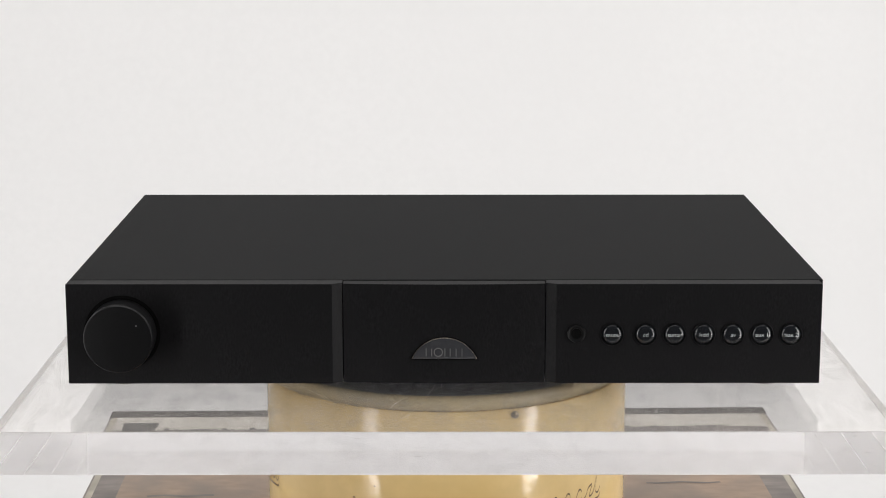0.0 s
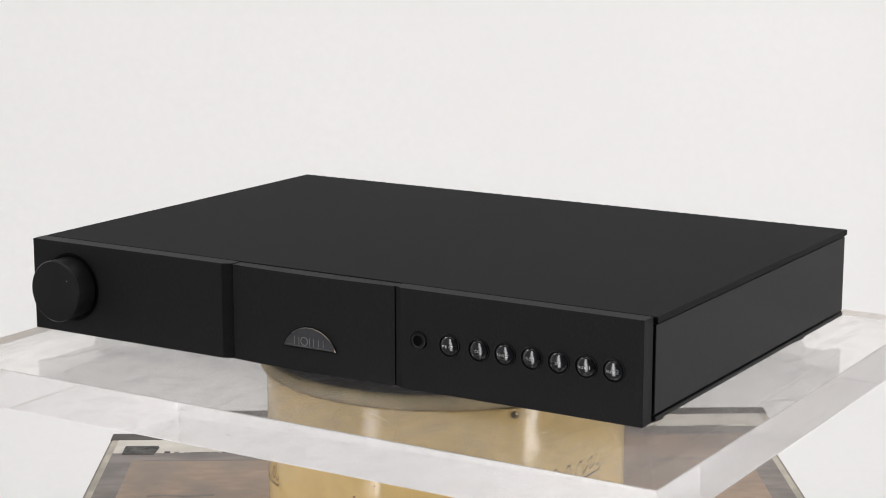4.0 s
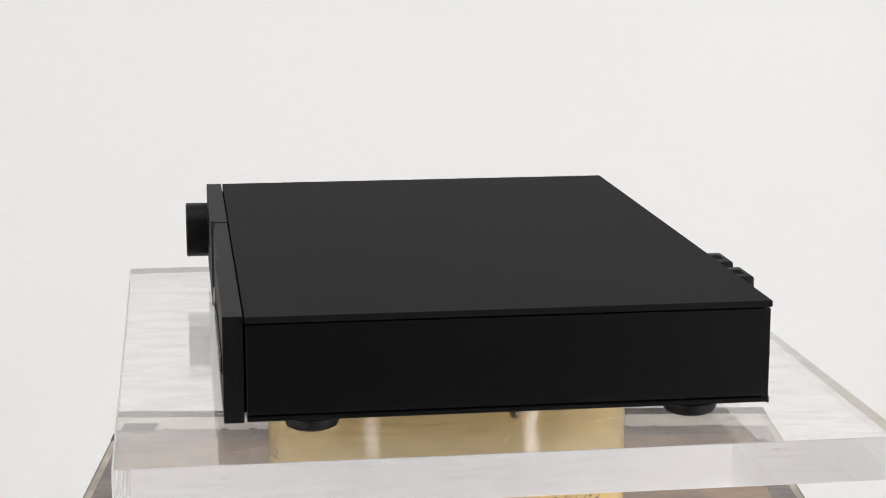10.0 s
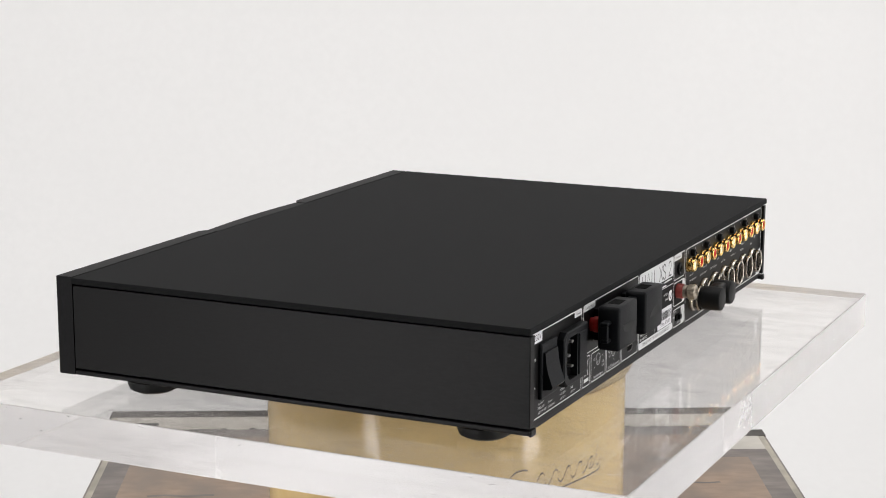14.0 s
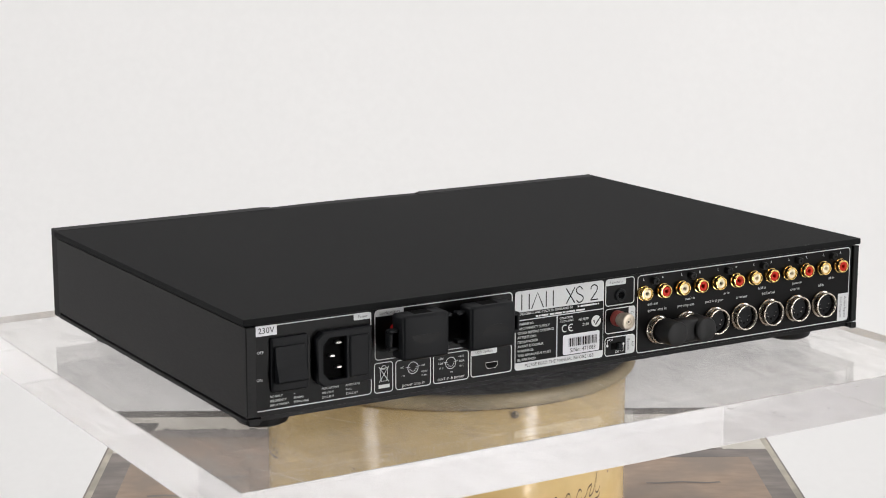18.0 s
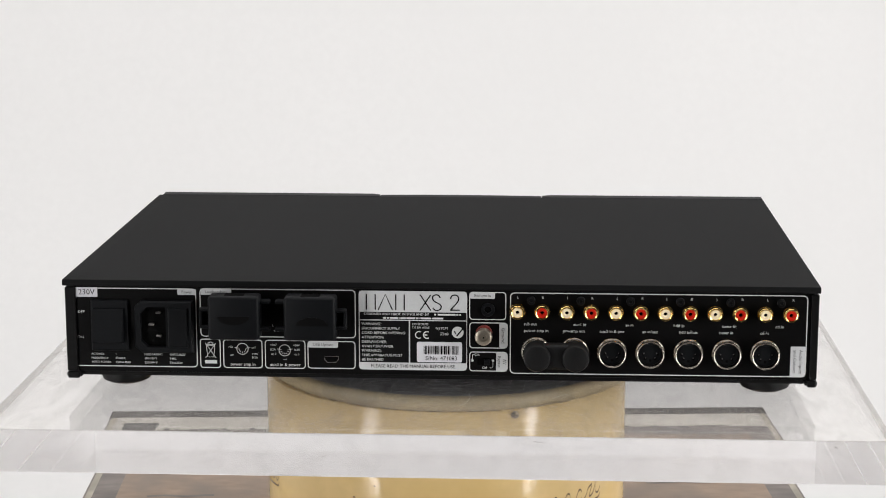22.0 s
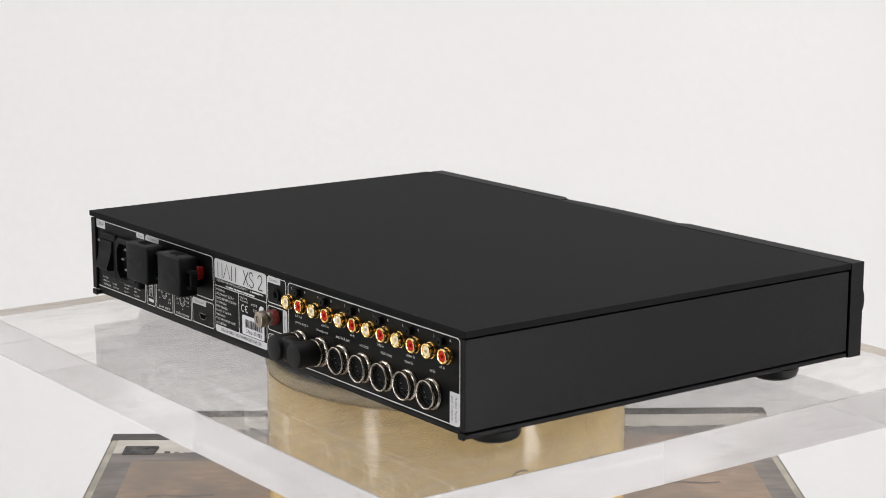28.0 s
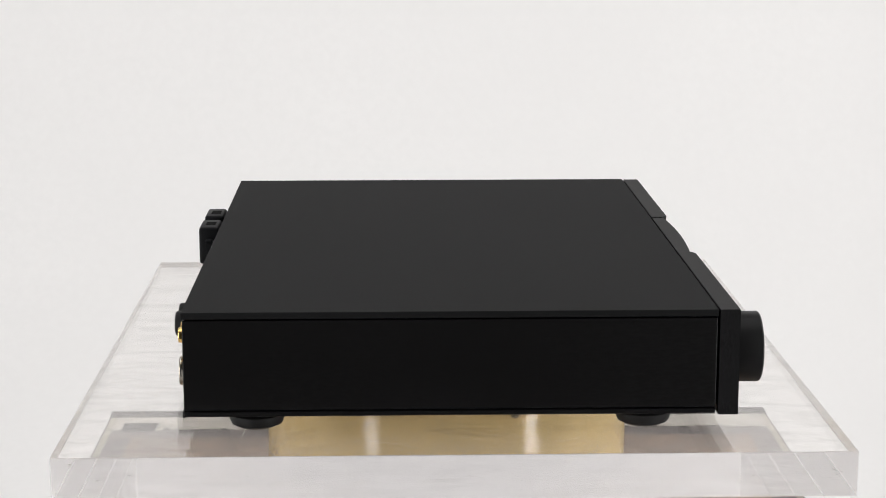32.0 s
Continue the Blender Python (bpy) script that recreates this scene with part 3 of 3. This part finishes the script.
def words(text, x, z, size, ink=None, align="CENTER", turn=0.0, d=0.30, name="print", parent=None, wide=1.0):
    return part(name, lettering(text, size, RT, d, align, turn, -x, z, wide=wide), ink or INK, parent or rear)


def frame_line(x0, z1, x1, z0, r=2.2, w=0.55):
    return part("print_frame", ribbon(round_rect(x0, z0, x1, z1, r), w, RP, 0.15, True), INK, rear, "white printed frame")


def tab(x0, z1, x1, z0, material=None, r=0.6, d=0.18, name="print_tab", label="pale printed tab"):
    return part(name, prism(round_rect(x0, z0, x1, z1, r, 3), lambda u, v, e: RP(u, v, e + 0.02), d), material or LABEL, rear, label)


def bars(x0, x1, z, h, n, ink, d=0.3, gap=0.25, seed=1):
    """A line of writing too small to read, as plain bars."""
    r = random.Random(seed)
    cuts = sorted(r.uniform(0.05, 0.95) for _ in range(n - 1))
    edges = [0.0] + cuts + [1.0]
    bm = bmesh.new()
    for a, b in zip(edges, edges[1:]):
        u0, u1 = x0 + (x1 - x0) * a, x0 + (x1 - x0) * b
        s = gap if x1 > x0 else -gap
        if abs(u1 - u0) < 2.2 * gap:
            continue
        ribbon([(u0 + s, z), (u1 - s, z)], h, RP, d, bm=bm)
    return part("print", bm, ink, rear)


# power section
frame_line(212.4, 65.2, 141.1, 18.9)
tab(210.9, 65.6, 198.3, 60.0, STICKER, 0.2, 0.35, "voltage_sticker", "white voltage sticker")
words("230V", 204.6, 62.8, 4.6, PRINT, d=0.45)
tab(151.7, 65.1, 140.9, 61.7)
words("Power", 146.3, 63.4, 2.3, GREYINK)
words("OFF", 208.2, 51.0, 2.3)
words("ON", 209.0, 36.0, 2.3)
for k, (a, b, c, d) in enumerate((("AC ONLY", "~", "FUSE RATING", "ANTISURGE"), ("FREQUENCY", "50/60Hz", "100-120 V", "T4AL"), ("INPUT POWER", "350VA MAX", "220-240 V", "T2AL250V"))):
    for text, x in ((a, 203.1), (b, 188.9), (c, 171.9), (d, 157.3)):
        words(text, x, 26.1 - 2.45 * k, 1.75, align="LEFT")
house = part("power_switch", prism(round_rect(202.4, 28.3, 180.4, 58.6, 1.0), RP, 2.0, bevel=0.6), PLASTIC, amp, "black rocker power switch")
prof = [(0.0, 53.8), (2.2, 53.6), (2.9, 47.0), (4.1, 42.0), (6.4, 35.4), (5.8, 34.2), (0.0, 33.2)]
bm = bmesh.new()
side_a = [bm.verts.new(RP(200.6, z, y + 1.0)) for y, z in prof]
side_b = [bm.verts.new(RP(183.2, z, y + 1.0)) for y, z in prof]
bm.faces.new(side_a), bm.faces.new(side_b)
for i in range(len(prof)):
    j = (i + 1) % len(prof)
    bm.faces.new((side_a[i], side_a[j], side_b[j], side_b[i]))
part("rocker", bm, PLASTIC, house, "tilted black rocker")
# the inlet: a bevelled bezel round a six-sided well
rim_out = [(176.4, 31.5), (176.4, 55.2), (172.6, 58.6), (142.5, 58.6), (142.5, 28.1), (172.6, 28.1)]
well = [(172.9, 35.5), (172.9, 51.0), (169.0, 55.2), (158.2, 55.2), (158.2, 31.4), (169.0, 31.4)]
shrink = lambda ring, k: [(159.4 + (u - 159.4) * k, 43.3 + (v - 43.3) * k) for u, v in ring]
bm = bmesh.new()
rings = [[bm.verts.new(RP(u, v, d)) for u, v in ring] for ring, d in ((rim_out, 0.0), (rim_out, 3.7), (shrink(rim_out, 0.955), 4.5), (well, 4.5), (well, 0.5))]
for a, b in zip(rings, rings[1:]):
    for k in range(6):
        bm.faces.new((a[k], a[(k + 1) % 6], b[(k + 1) % 6], b[k]))
inlet = part("mains_inlet", bm, PLASTIC, amp, "black mains inlet with a fuse drawer")
part("inlet_floor", prism(well, lambda u, v, d: RP(u, v, 0.1 + d), 0.3), DARK, inlet, "dark inlet floor")
part("fuse_drawer", prism(round_rect(156.9, 31.6, 145.2, 55.0, 0.8), lambda u, v, d: RP(u, v, 4.3 + d), 1.2, bevel=0.4), PLASTIC, inlet, "black fuse drawer")
for x, z in ((162.7, 51.6), (166.9, 44.6), (162.6, 37.9)):
    part("pin", box(*mx(x - 1.5, x + 1.5), RY + 0.0003, RY + 0.0036, *mx(z - 0.6, z + 0.6), 0.0002), STEEL, inlet, "metal pin")

# loudspeaker section
frame_line(138.6, 65.5, 48.9, 37.4)
tab(138.2, 65.4, 120.5, 61.9)
words("Loudspeakers", 129.3, 63.7, 2.3, GREYINK)
plugs = []
for x0, x1 in ((131.3, 102.0), (88.0, 58.4)):
    cx = (x0 + x1) / 2
    plug = new("speaker_plug")
    tagged(plug, "square black moulded plug covering loudspeaker terminals", "plug", "speaker plugs")
    plugs.append(plug)
    cover_cap = part("plug_body", box(*mx(x1, x0), RY + 0.0056, RY + 0.0188, *mx(39.6, 64.8), 0.0018, 3), PLASTIC, plug, "square black moulded body", True)
    part("plug_neck", box(*mx(x1 + 8, x0 - 8), RY, RY + 0.0056, *mx(43.0, 61.0), 0.0006), PLASTIC, plug)
    first = x0 > 100
    part("plug_emblem", prism([(cx + (0 if first else -1.5) + 9.2 * math.cos(radians(a)), (53.6 if first else 48.6) + 5.0 * math.sin(radians(a))) for a in (range(180, 361, 12) if first else range(0, 181, 12))], lambda u, v, d: RP(u, v, 18.65 + d), 0.25), REAR, cover_cap, "moulded half-round mark")
    # The slot's shade is a thin black patch laid on the plug's top.
    part("slot_shade", box(*mx(cx - 5.5, cx + 5.5), RY + 0.0084, RY + 0.0150, *mx(64.5, 64.95)), DARK, cover_cap, "black patch painting the shaded wire slot")
    inner, outer = (x1, x0) if first else (x0, x1)
    s = -1 if first else 1
    for z in (60.8, 44.8):
        a, b = sorted((inner + s * 5.6, inner - s * 1.0))
        part("plug_tab", box(*mx(a, b), RY + 0.0080, RY + 0.0130, *mx(z - 1.1, z + 1.1), 0.0005), PLASTIC, plug)
    a, b = sorted((outer - s * 5.8, outer + s * 1.0))
    for z in (56.2, 46.2):
        part("terminal", box(*mx(a, b), RY + 0.0095, RY + 0.0140, *mx(z - 1.0, z + 1.0), 0.0005), PLASTIC, plug, "black terminal loop")
    xe = outer - s * 2.9
    xr = outer + s * 5.0
    part("terminal_post", lathe([(0.0, 5.5), (2.8, 5.5), (3.3, 5.2), (3.5, 4.6), (3.5, 2.0), (3.1, 1.8), (3.1, 0.0)], lambda u, v, d: RP(xr + u, 53.0 + v * 1.3, d), 20), DEEPRED, amp, "red speaker terminal", True)
    part("terminal_cap", box(*mx(xe - 2.8, xe + 2.8), RY + 0.0090, RY + 0.0096, *mx(46.6, 56.0)), PLASTIC, plug, "black terminal cap")
    a, b = sorted((outer - s * 5.8, outer - s * 3.8))
    part("terminal", box(*mx(a, b), RY + 0.0095, RY + 0.0140, *mx(47.3, 55.1), 0.0005), PLASTIC, plug, "black terminal loop")
words("+  R  -", 94.0, 41.0, 1.8)
words("L", 96.5, 44.0, 2.0)

# recycling, pinout diagrams and update port
frame_line(139.1, 35.6, 127.6, 18.7, 1.6)
part("print", ribbon([(136.6, 22.1), (129.6, 22.1)], 2.0, RP, 0.2), INK, rear)
bm = ribbon([(136.3, 33.4), (130.0, 24.4)], 0.35, RP, 0.2)
for line in ([(130.0, 33.4), (136.3, 24.4)], [(135.6, 31.8), (134.9, 25.0), (131.4, 25.0), (130.7, 31.8), (135.6, 31.8)], [(136.0, 32.4), (130.3, 32.4)], arc(133.2, 32.3, 1.6, 0, 180, 8)):
    ribbon(line, 0.35, RP, 0.22, bm=bm)
part("bin_symbol", bm, INK, rear, "crossed-out bin symbol")
for x0, x1, cx, cz, title in ((125.6, 103.2, 114.6, 30.1, "power amp in"), (101.3, 78.2, 90.0, 29.5, "aux2 in & power")):
    frame_line(x0, 35.4, x1, 18.8, 1.8)
    bm = ribbon(arc(cx, cz, 3.3, 0, 360, 28), 0.35, RP, 0.2)
    for a in (200, 235, 270, 305, 340):
        ribbon(arc(cx + 2.0 * math.cos(radians(a)), cz + 2.0 * math.sin(radians(a)), 0.22, 0, 360, 6), 0.25, RP, 0.22, bm=bm)
    for s in (-1, 1):
        ribbon([(cx + s * 1.8, cz + 0.3), (cx + s * 4.6, cz + 0.9)], 0.25, RP, 0.22, bm=bm)
    part("pin_diagram", bm, INK, rear, "printed pin diagram")
    words(title, (x0 + x1) / 2, 20.9, 2.6)
for text, x, z in (("ch2", 121.4, 31.1), ("ch1", 108.0, 30.9), ("-ve", 120.9, 26.4), ("+24V", 107.4, 27.1), ("0.3A", 107.4, 25.0), ("+24V", 96.6, 32.6), ("0.2A", 96.8, 29.9),
                   ("ch 2", 96.4, 27.2), ("+24V", 83.2, 32.5), ("0.2A", 82.8, 29.9), ("ch 1", 82.9, 27.1), ("-ve", 89.8, 24.3)):
    words(text, x, z, 1.75)
frame_line(76.5, 35.1, 49.2, 19.1, 1.8)
tab(76.3, 35.0, 59.1, 31.4)
words("USB Update", 67.7, 33.2, 2.4, GREYINK)
port = part("update_port", ribbon([(66.8, 26.4), (58.8, 26.4), (58.8, 24.6), (60.2, 22.8), (65.4, 22.8), (66.8, 24.6)], 0.32, RP, 0.5, True), STEEL, amp, "small metal update port")
# The port's inner shade is a flat black plate.
part("port_hole_shade", prism([(66.5, 26.1), (59.1, 26.1), (59.1, 24.7), (60.3, 23.1), (65.3, 23.1), (66.5, 24.7)], RP, 0.25), DARK, port)

# information plate
tab(46.9, 65.4, -15.5, 18.7, LABEL, 2.0, 0.15, "information_plate", "white printed information plate")
tab(46.4, 53.0, -15.1, 48.5, PRINT, 0.1, 0.25, "print_field", "")
tab(46.4, 47.9, 18.1, 23.1, PRINT, 0.1, 0.25, "print_field", "")
tab(17.3, 47.9, -15.1, 23.1, PRINT, 0.1, 0.25, "print_field", "")
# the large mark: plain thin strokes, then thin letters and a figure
for line in ([(42.4, 54.2), (42.4, 63.4)], [(37.3, 54.2), (37.3, 63.4)], [(35.6, 54.2), (31.5, 63.4), (27.4, 54.2)], [(25.5, 54.2), (25.5, 63.4)], [(20.6, 54.2), (20.6, 63.4)]):
    part("mark_stroke", ribbon(line, 0.72, RP, 0.3), PRINT, rear)
part("mark_letter", ribbon([(11.5, 54.2), (5.4, 63.4)], 0.72, RP, 0.3, bm=ribbon([(11.5, 63.4), (5.4, 54.2)], 0.72, RP, 0.3)), PRINT, rear)
part("mark_letter", ribbon(smooth([(0.0, 61.6), (0.9, 63.0), (2.4, 63.4), (4.0, 62.6), (4.3, 61.0), (3.3, 59.6), (1.2, 58.4), (-0.4, 57.2), (-0.4, 55.4), (1.0, 54.3), (2.8, 54.3), (4.2, 55.8)], 4), 0.72, RP, 0.3), PRINT, rear)
part("mark_figure", ribbon(smooth([(-6.0, 61.0), (-6.6, 62.7), (-8.4, 63.4), (-10.2, 62.6), (-10.6, 60.8), (-9.6, 58.8), (-6.2, 54.8)], 4) + [(-5.8, 54.5), (-11.2, 54.5)], 0.72, RP, 0.3), PRINT, rear)
words("DESIGNED AND MADE IN ENGLAND BY", 43.9, 51.8, 2.05, align="LEFT", d=0.45, wide=1.02)
bars(3.6, -12.2, 51.8, 1.0, 6, INK, 0.45, seed=2)
bars(33.0, -2.0, 49.5, 1.0, 11, INK, 0.45, seed=3)
for k, text in enumerate(("WARNING:", "DISCONNECT SUPPLY", "CORD BEFORE OPENING", "ATTENTION:", "DEBRANCHER", "AVANT D'OUVRIR", "WARNING:", "THIS APPARATUS MUST", "BE EARTHED")):
    words(text, 45.3, 45.9 - 2.65 * k, 2.15, align="LEFT", d=0.45, wide=1.04)
words("CONFORMS", 16.2, 46.0, 1.75, align="LEFT", d=0.45)
words("TO EN 60065", 16.2, 44.0, 1.75, align="LEFT", d=0.45)
words("N17079", -1.0, 43.6, 2.2, d=0.45)
words("Z180", -2.4, 40.4, 2.2, d=0.45)
bm = ribbon([(-u, v) for u, v in arc(-12.2, 39.7, 2.0, 60, 300, 12)], 0.6, RP, 0.45)
ribbon([(-u, v) for u, v in arc(-7.6, 39.7, 2.0, 60, 300, 12)], 0.6, RP, 0.45, bm=bm)
ribbon([(9.5, 39.7), (7.4, 39.7)], 0.6, RP, 0.47, bm=bm)
part("conformity_mark", bm, INK, rear, "two white open rings")
part("tick_disc", prism(arc(-10.1, 41.4, 3.4, 0, 345, 23), lambda u, v, d: RP(u, v, 0.3 + d), 0.15), INK, rear, "white disc with a black tick")
part("tick", ribbon([(-8.2, 42.2), (-9.6, 39.4), (-13.6, 44.4)], 0.9, RP, 0.55), PRINT, rear)
tab(13.4, 35.6, -12.6, 23.6, STICKER, 1.0, 0.45, "barcode_sticker", "white sticker with a barcode")
bm = bmesh.new()
rng = random.Random(21)
x = 9.4
while x > -10.4:
    w = rng.choice((0.25, 0.35, 0.6, 0.9))
    ribbon([(x - w / 2, 28.3), (x - w / 2, 33.4)], w, RP, 0.62, bm=bm)
    x -= w + rng.choice((0.25, 0.4, 0.7))
part("barcode", bm, PRINT, rear, "black bars")
words("S/No: 471083", -0.7, 25.9, 3.5, PRINT, d=0.62, wide=0.95)
words("PLEASE READ THE MANUAL BEFORE USE", 15.7, 20.9, 2.75, PRINT, d=0.3, wide=0.98)

# remote, ground and bypass
frame_line(-16.9, 65.1, -37.6, 49.2, 1.8)
tab(-17.1, 65.0, -31.4, 61.4)
words("Remote in", -24.3, 63.2, 2.3, GREYINK)
rj = part("remote_socket", lathe([(2.0, -0.5), (2.0, 0.9), (2.5, 1.4), (3.6, 1.4), (3.9, 1.0), (3.9, 0.0)], lambda u, v, d: RP(-27.4 + u, 55.0 + v, d), 28), PLASTIC, amp, "black remote socket", True)
# Black disc in place of the shaded socket mouth.
part("socket_hole_shade", lathe([(0.0, 0.3), (1.8, 0.3)], lambda u, v, d: RP(-27.4 + u, 55.0 + v, d), 20), DARK, rj)
frame_line(-17.0, 47.2, -38.5, 32.4, 1.8)
tab(-34.0, 47.0, -38.4, 32.6)
words("Ground", -36.2, 39.8, 2.9, GREYINK, turn=-90)
POST_AT = lambda u, v, d: RP(-25.2 + u, 41.3 + v, d)
post = part("ground_post", lathe([(0.0, 12.0), (1.1, 12.0), (1.3, 11.7), (1.9, 11.7), (2.1, 12.3), (4.0, 12.3), (4.6, 11.9), (4.7, 11.4), (4.7, 7.6), (4.3, 7.2), (3.2, 7.2), (3.2, 6.6), (3.9, 6.5), (4.1, 6.1), (4.1, 4.4), (3.6, 4.0), (3.6, 3.0)], POST_AT, 36), POST, amp, "knurled nickel ground post", True)
part("collar", lathe([(2.9, 4.2), (4.3, 4.2), (4.7, 3.6), (4.7, 0.0)], POST_AT, 24), DULLRED, post, "red plastic collar", True)
# Black dot for the shade in the post's end hole.
part("post_hole_shade", lathe([(0.0, 12.06), (0.5, 12.06)], POST_AT, 12), DARK, post)
for k in range(28):
    a = 2 * math.pi * k / 28
    for d0 in (7.8, 9.4):
        part("knurl", lathe([(0.0, d0 + 1.4), (0.3, d0 + 1.2), (0.3, d0 + 0.2), (0.0, d0)], lambda u, v, d: POST_AT(4.72 * math.cos(a) + u, 4.72 * math.sin(a) + v, d), 5), POST, post)
frame_line(-17.0, 29.9, -38.6, 18.7, 1.8)
tab(-32.2, 29.7, -38.5, 18.9)
words("AV", -37.0, 24.3, 2.7, GREYINK, turn=-90)
words("Bypass", -34.0, 24.3, 2.6, GREYINK, turn=-90)
words("On", -21.2, 28.3, 2.2)
words("Off", -25.6, 20.6, 2.2)
bm = ribbon([(-18.6, 24.8), (-18.6, 28.4), (-19.6, 28.4)], 0.35, RP, 0.2)
ribbon([(-30.4, 25.0), (-30.4, 20.6), (-28.4, 20.6)], 0.35, RP, 0.2, bm=bm)
for u in (-18.6, -30.4):
    ribbon(arc(u, 24.9, 0.4, 0, 360, 8), 0.8, RP, 0.22, bm=bm)
part("print", bm, INK, rear)
slider = part("bypass_switch", box(*mx(-29.2, -21.5), RY, RY + 0.0006, *mx(22.4, 26.2)), DARK, amp, "small black slide switch")
part("slider", box(*mx(-28.6, -25.4), RY, RY + 0.0022, *mx(22.7, 25.9), 0.0003), PLASTIC, slider)

# sockets
part("print_frame", ribbon(round_rect(-40.3, 17.6, -208.9, 65.0, 2.4), 0.55, RP, 0.15, True), INK, rear, "white printed frame")
tab(-200.2, 35.4, -208.6, 17.7, LABEL, 0.4)
words("Audio Inputs", -206.0, 26.5, 2.7, GREYINK, turn=-90)
words("and Outputs", -202.6, 26.5, 2.7, GREYINK, turn=-90)
RZ = 54.4
proto = {}
for k, (title, xl, xr) in enumerate((("sub out", -44.6, -58.8), ("aux1 in", -73.0, -87.0), ("av in", -101.2, -115.4), ("hdd in", -129.4, -143.5), ("tuner in", -157.8, -172.1), ("cd in", -186.3, -200.8))):
    xm = (xl + xr) / 2
    words("L", xl, 62.3, 2.1)
    words("R", xr, 62.3, 2.1)
    words(title, xm, 46.8, 2.5)
    for x, core, tint in ((xl, CREAMY, "ivory"), (xr, RED, "red")):
        x *= 0.993
        if tint not in proto:
            s = part("phono_socket", lathe([(2.85, 2.6), (2.85, 4.4), (3.05, 4.9), (3.45, 5.15), (3.85, 5.1), (4.15, 4.8), (4.25, 4.4), (4.25, 2.5), (4.0, 2.3), (4.0, 2.1), (4.5, 2.0), (4.6, 1.8), (4.6, 0.0)], lambda u, v, d: RP(x + u, RZ + v, d), 32), GOLD, amp, f"gold-plated phono socket with {tint} centre", True)
            part("core", lathe([(1.0, 2.6), (1.1, 4.2), (1.5, 4.7), (2.5, 4.75), (2.9, 4.4), (2.9, 2.2)], lambda u, v, d: RP(x + u, RZ + v, d), 28), core, s, f"{tint} plastic centre", True)
            # Black floor disc puts the bore's shade into colour.
            part("core_hole_shade", lathe([(0.0, 2.7), (1.2, 2.7)], lambda u, v, d: RP(x + u, RZ + v, d), 16), DARK, s)
            proto[tint] = (s, x)
        else:
            s, x0 = proto[tint]
            again(s, (x - x0) * MM)
    if "screw" not in proto:
        proto["screw"] = (part("screw", lathe([(0.0, 2.4), (0.9, 2.4), (1.0, 3.0), (2.0, 3.0), (2.4, 2.6), (2.4, 0.0)], lambda u, v, d: RP(xm - 0.4 + u, 60.9 + v, d), 20), KNOB, amp, "small black screw", True), xm)
    else:
        again(proto["screw"][0], (xm - proto["screw"][1]) * MM)
for k, (title, xt) in enumerate((("power amp in", -55.1), ("pre-amp out", -76.7), ("aux2 in & pwr", -98.6), ("av in/out", -120.1), ("hdd in/out", -141.8), ("tuner in", -163.4), ("cd in", -185.0))):
    words(title, xt, 43.0, 2.5)
    x, z = (-55.1 - 21.75 * k), 30.9
    if k == 0:
        ring = part("round_socket", lathe([(6.9, 1.6), (6.9, 5.6), (7.0, 6.0), (7.25, 6.3), (7.55, 6.4), (7.85, 6.3), (8.05, 5.9), (8.1, 5.5), (8.0, 4.6), (7.8, 4.2), (7.8, 2.7), (8.2, 2.4), (8.6, 2.0), (8.7, 1.5), (8.7, 0.0)], lambda u, v, d: RP(x + u, z + v, d), 40), NICKEL, amp, "nickel-ringed round multi-pin socket", True)
        core = part("insert", lathe([(0.0, 3.3), (6.4, 3.3), (6.95, 2.4)], lambda u, v, d: RP(x + u, z + v, d), 32), PLASTIC, ring, "black round insert", True)
        part("key_notch", box(*mx(x - 1.7, x + 1.7), RY + 0.003, RY + 0.0063, *mx(z + 5.7, z + 7.6), 0.0002), PLASTIC, ring)
        for u in (-2.1, 2.1):
            part("key_tab", box(*mx(x + u - 0.4, x + u + 0.4), RY + 0.003, RY + 0.0064, *mx(z + 6.3, z + 7.4), 0.0002), NICKEL, ring)
        for a in (180, 225, 270, 315, 360):
            # Black beads paint the shade of the pin holes.
            part("pin_hole_shade", lathe([(0.0, 3.45), (0.8, 3.4), (0.85, 3.2)], lambda u, v, d: RP(x + 3.9 * math.cos(radians(a)) + u, z - 0.2 + 3.9 * math.sin(radians(a)) * 0.95 + v, d), 10), DARK, ring)
            # Tiny steel beads, added in place of glints off the contacts.
            if a != 270:
                part("pin_glint", lathe([(0.0, 3.65), (0.3, 3.6), (0.35, 3.4)], lambda u, v, d: RP(x + 3.7 * math.cos(radians(a)) + u, z + 0.2 + 3.7 * math.sin(radians(a)) * 0.95 + v, d), 8), STEEL, ring)
        proto["din"] = ring
    else:
        again(proto["din"], -21.75 * k * MM)
link = new("link_plug")
tagged(link, "black rubber plug bridging two round sockets", "plug")
for x in (-55.8, -77.5):
    part("lobe", lathe([(0.0, 20.6), (6.0, 20.5), (7.2, 20.0), (7.7, 19.0), (7.7, 8.2), (6.7, 8.2), (6.7, 5.0)], lambda u, v, d: RP(x + u, 31.4 + v, d), 40), RUBBER, link, "round black rubber lobe", True)
part("bridge", box(*mx(-75.5, -57.8), RY + 0.0084, RY + 0.0178, *mx(24.2, 38.8), 0.0030, 4), RUBBER, link, "black rubber bridge", True)


def motions():
    turned = (*((thing, pose(-0.0027, 0.0, 0.0)) for thing in (amp, link, *plugs)), (plate, pose(-0.0007, 0.0031, 0.0)), (platter, pose(-0.0030, 0.0, 0.0)))
    for thing, off in turned:
        walk(thing, [(t, pose(0, 0, 0, 0, 0, -a) @ off) for t, a in TURN])


motions()
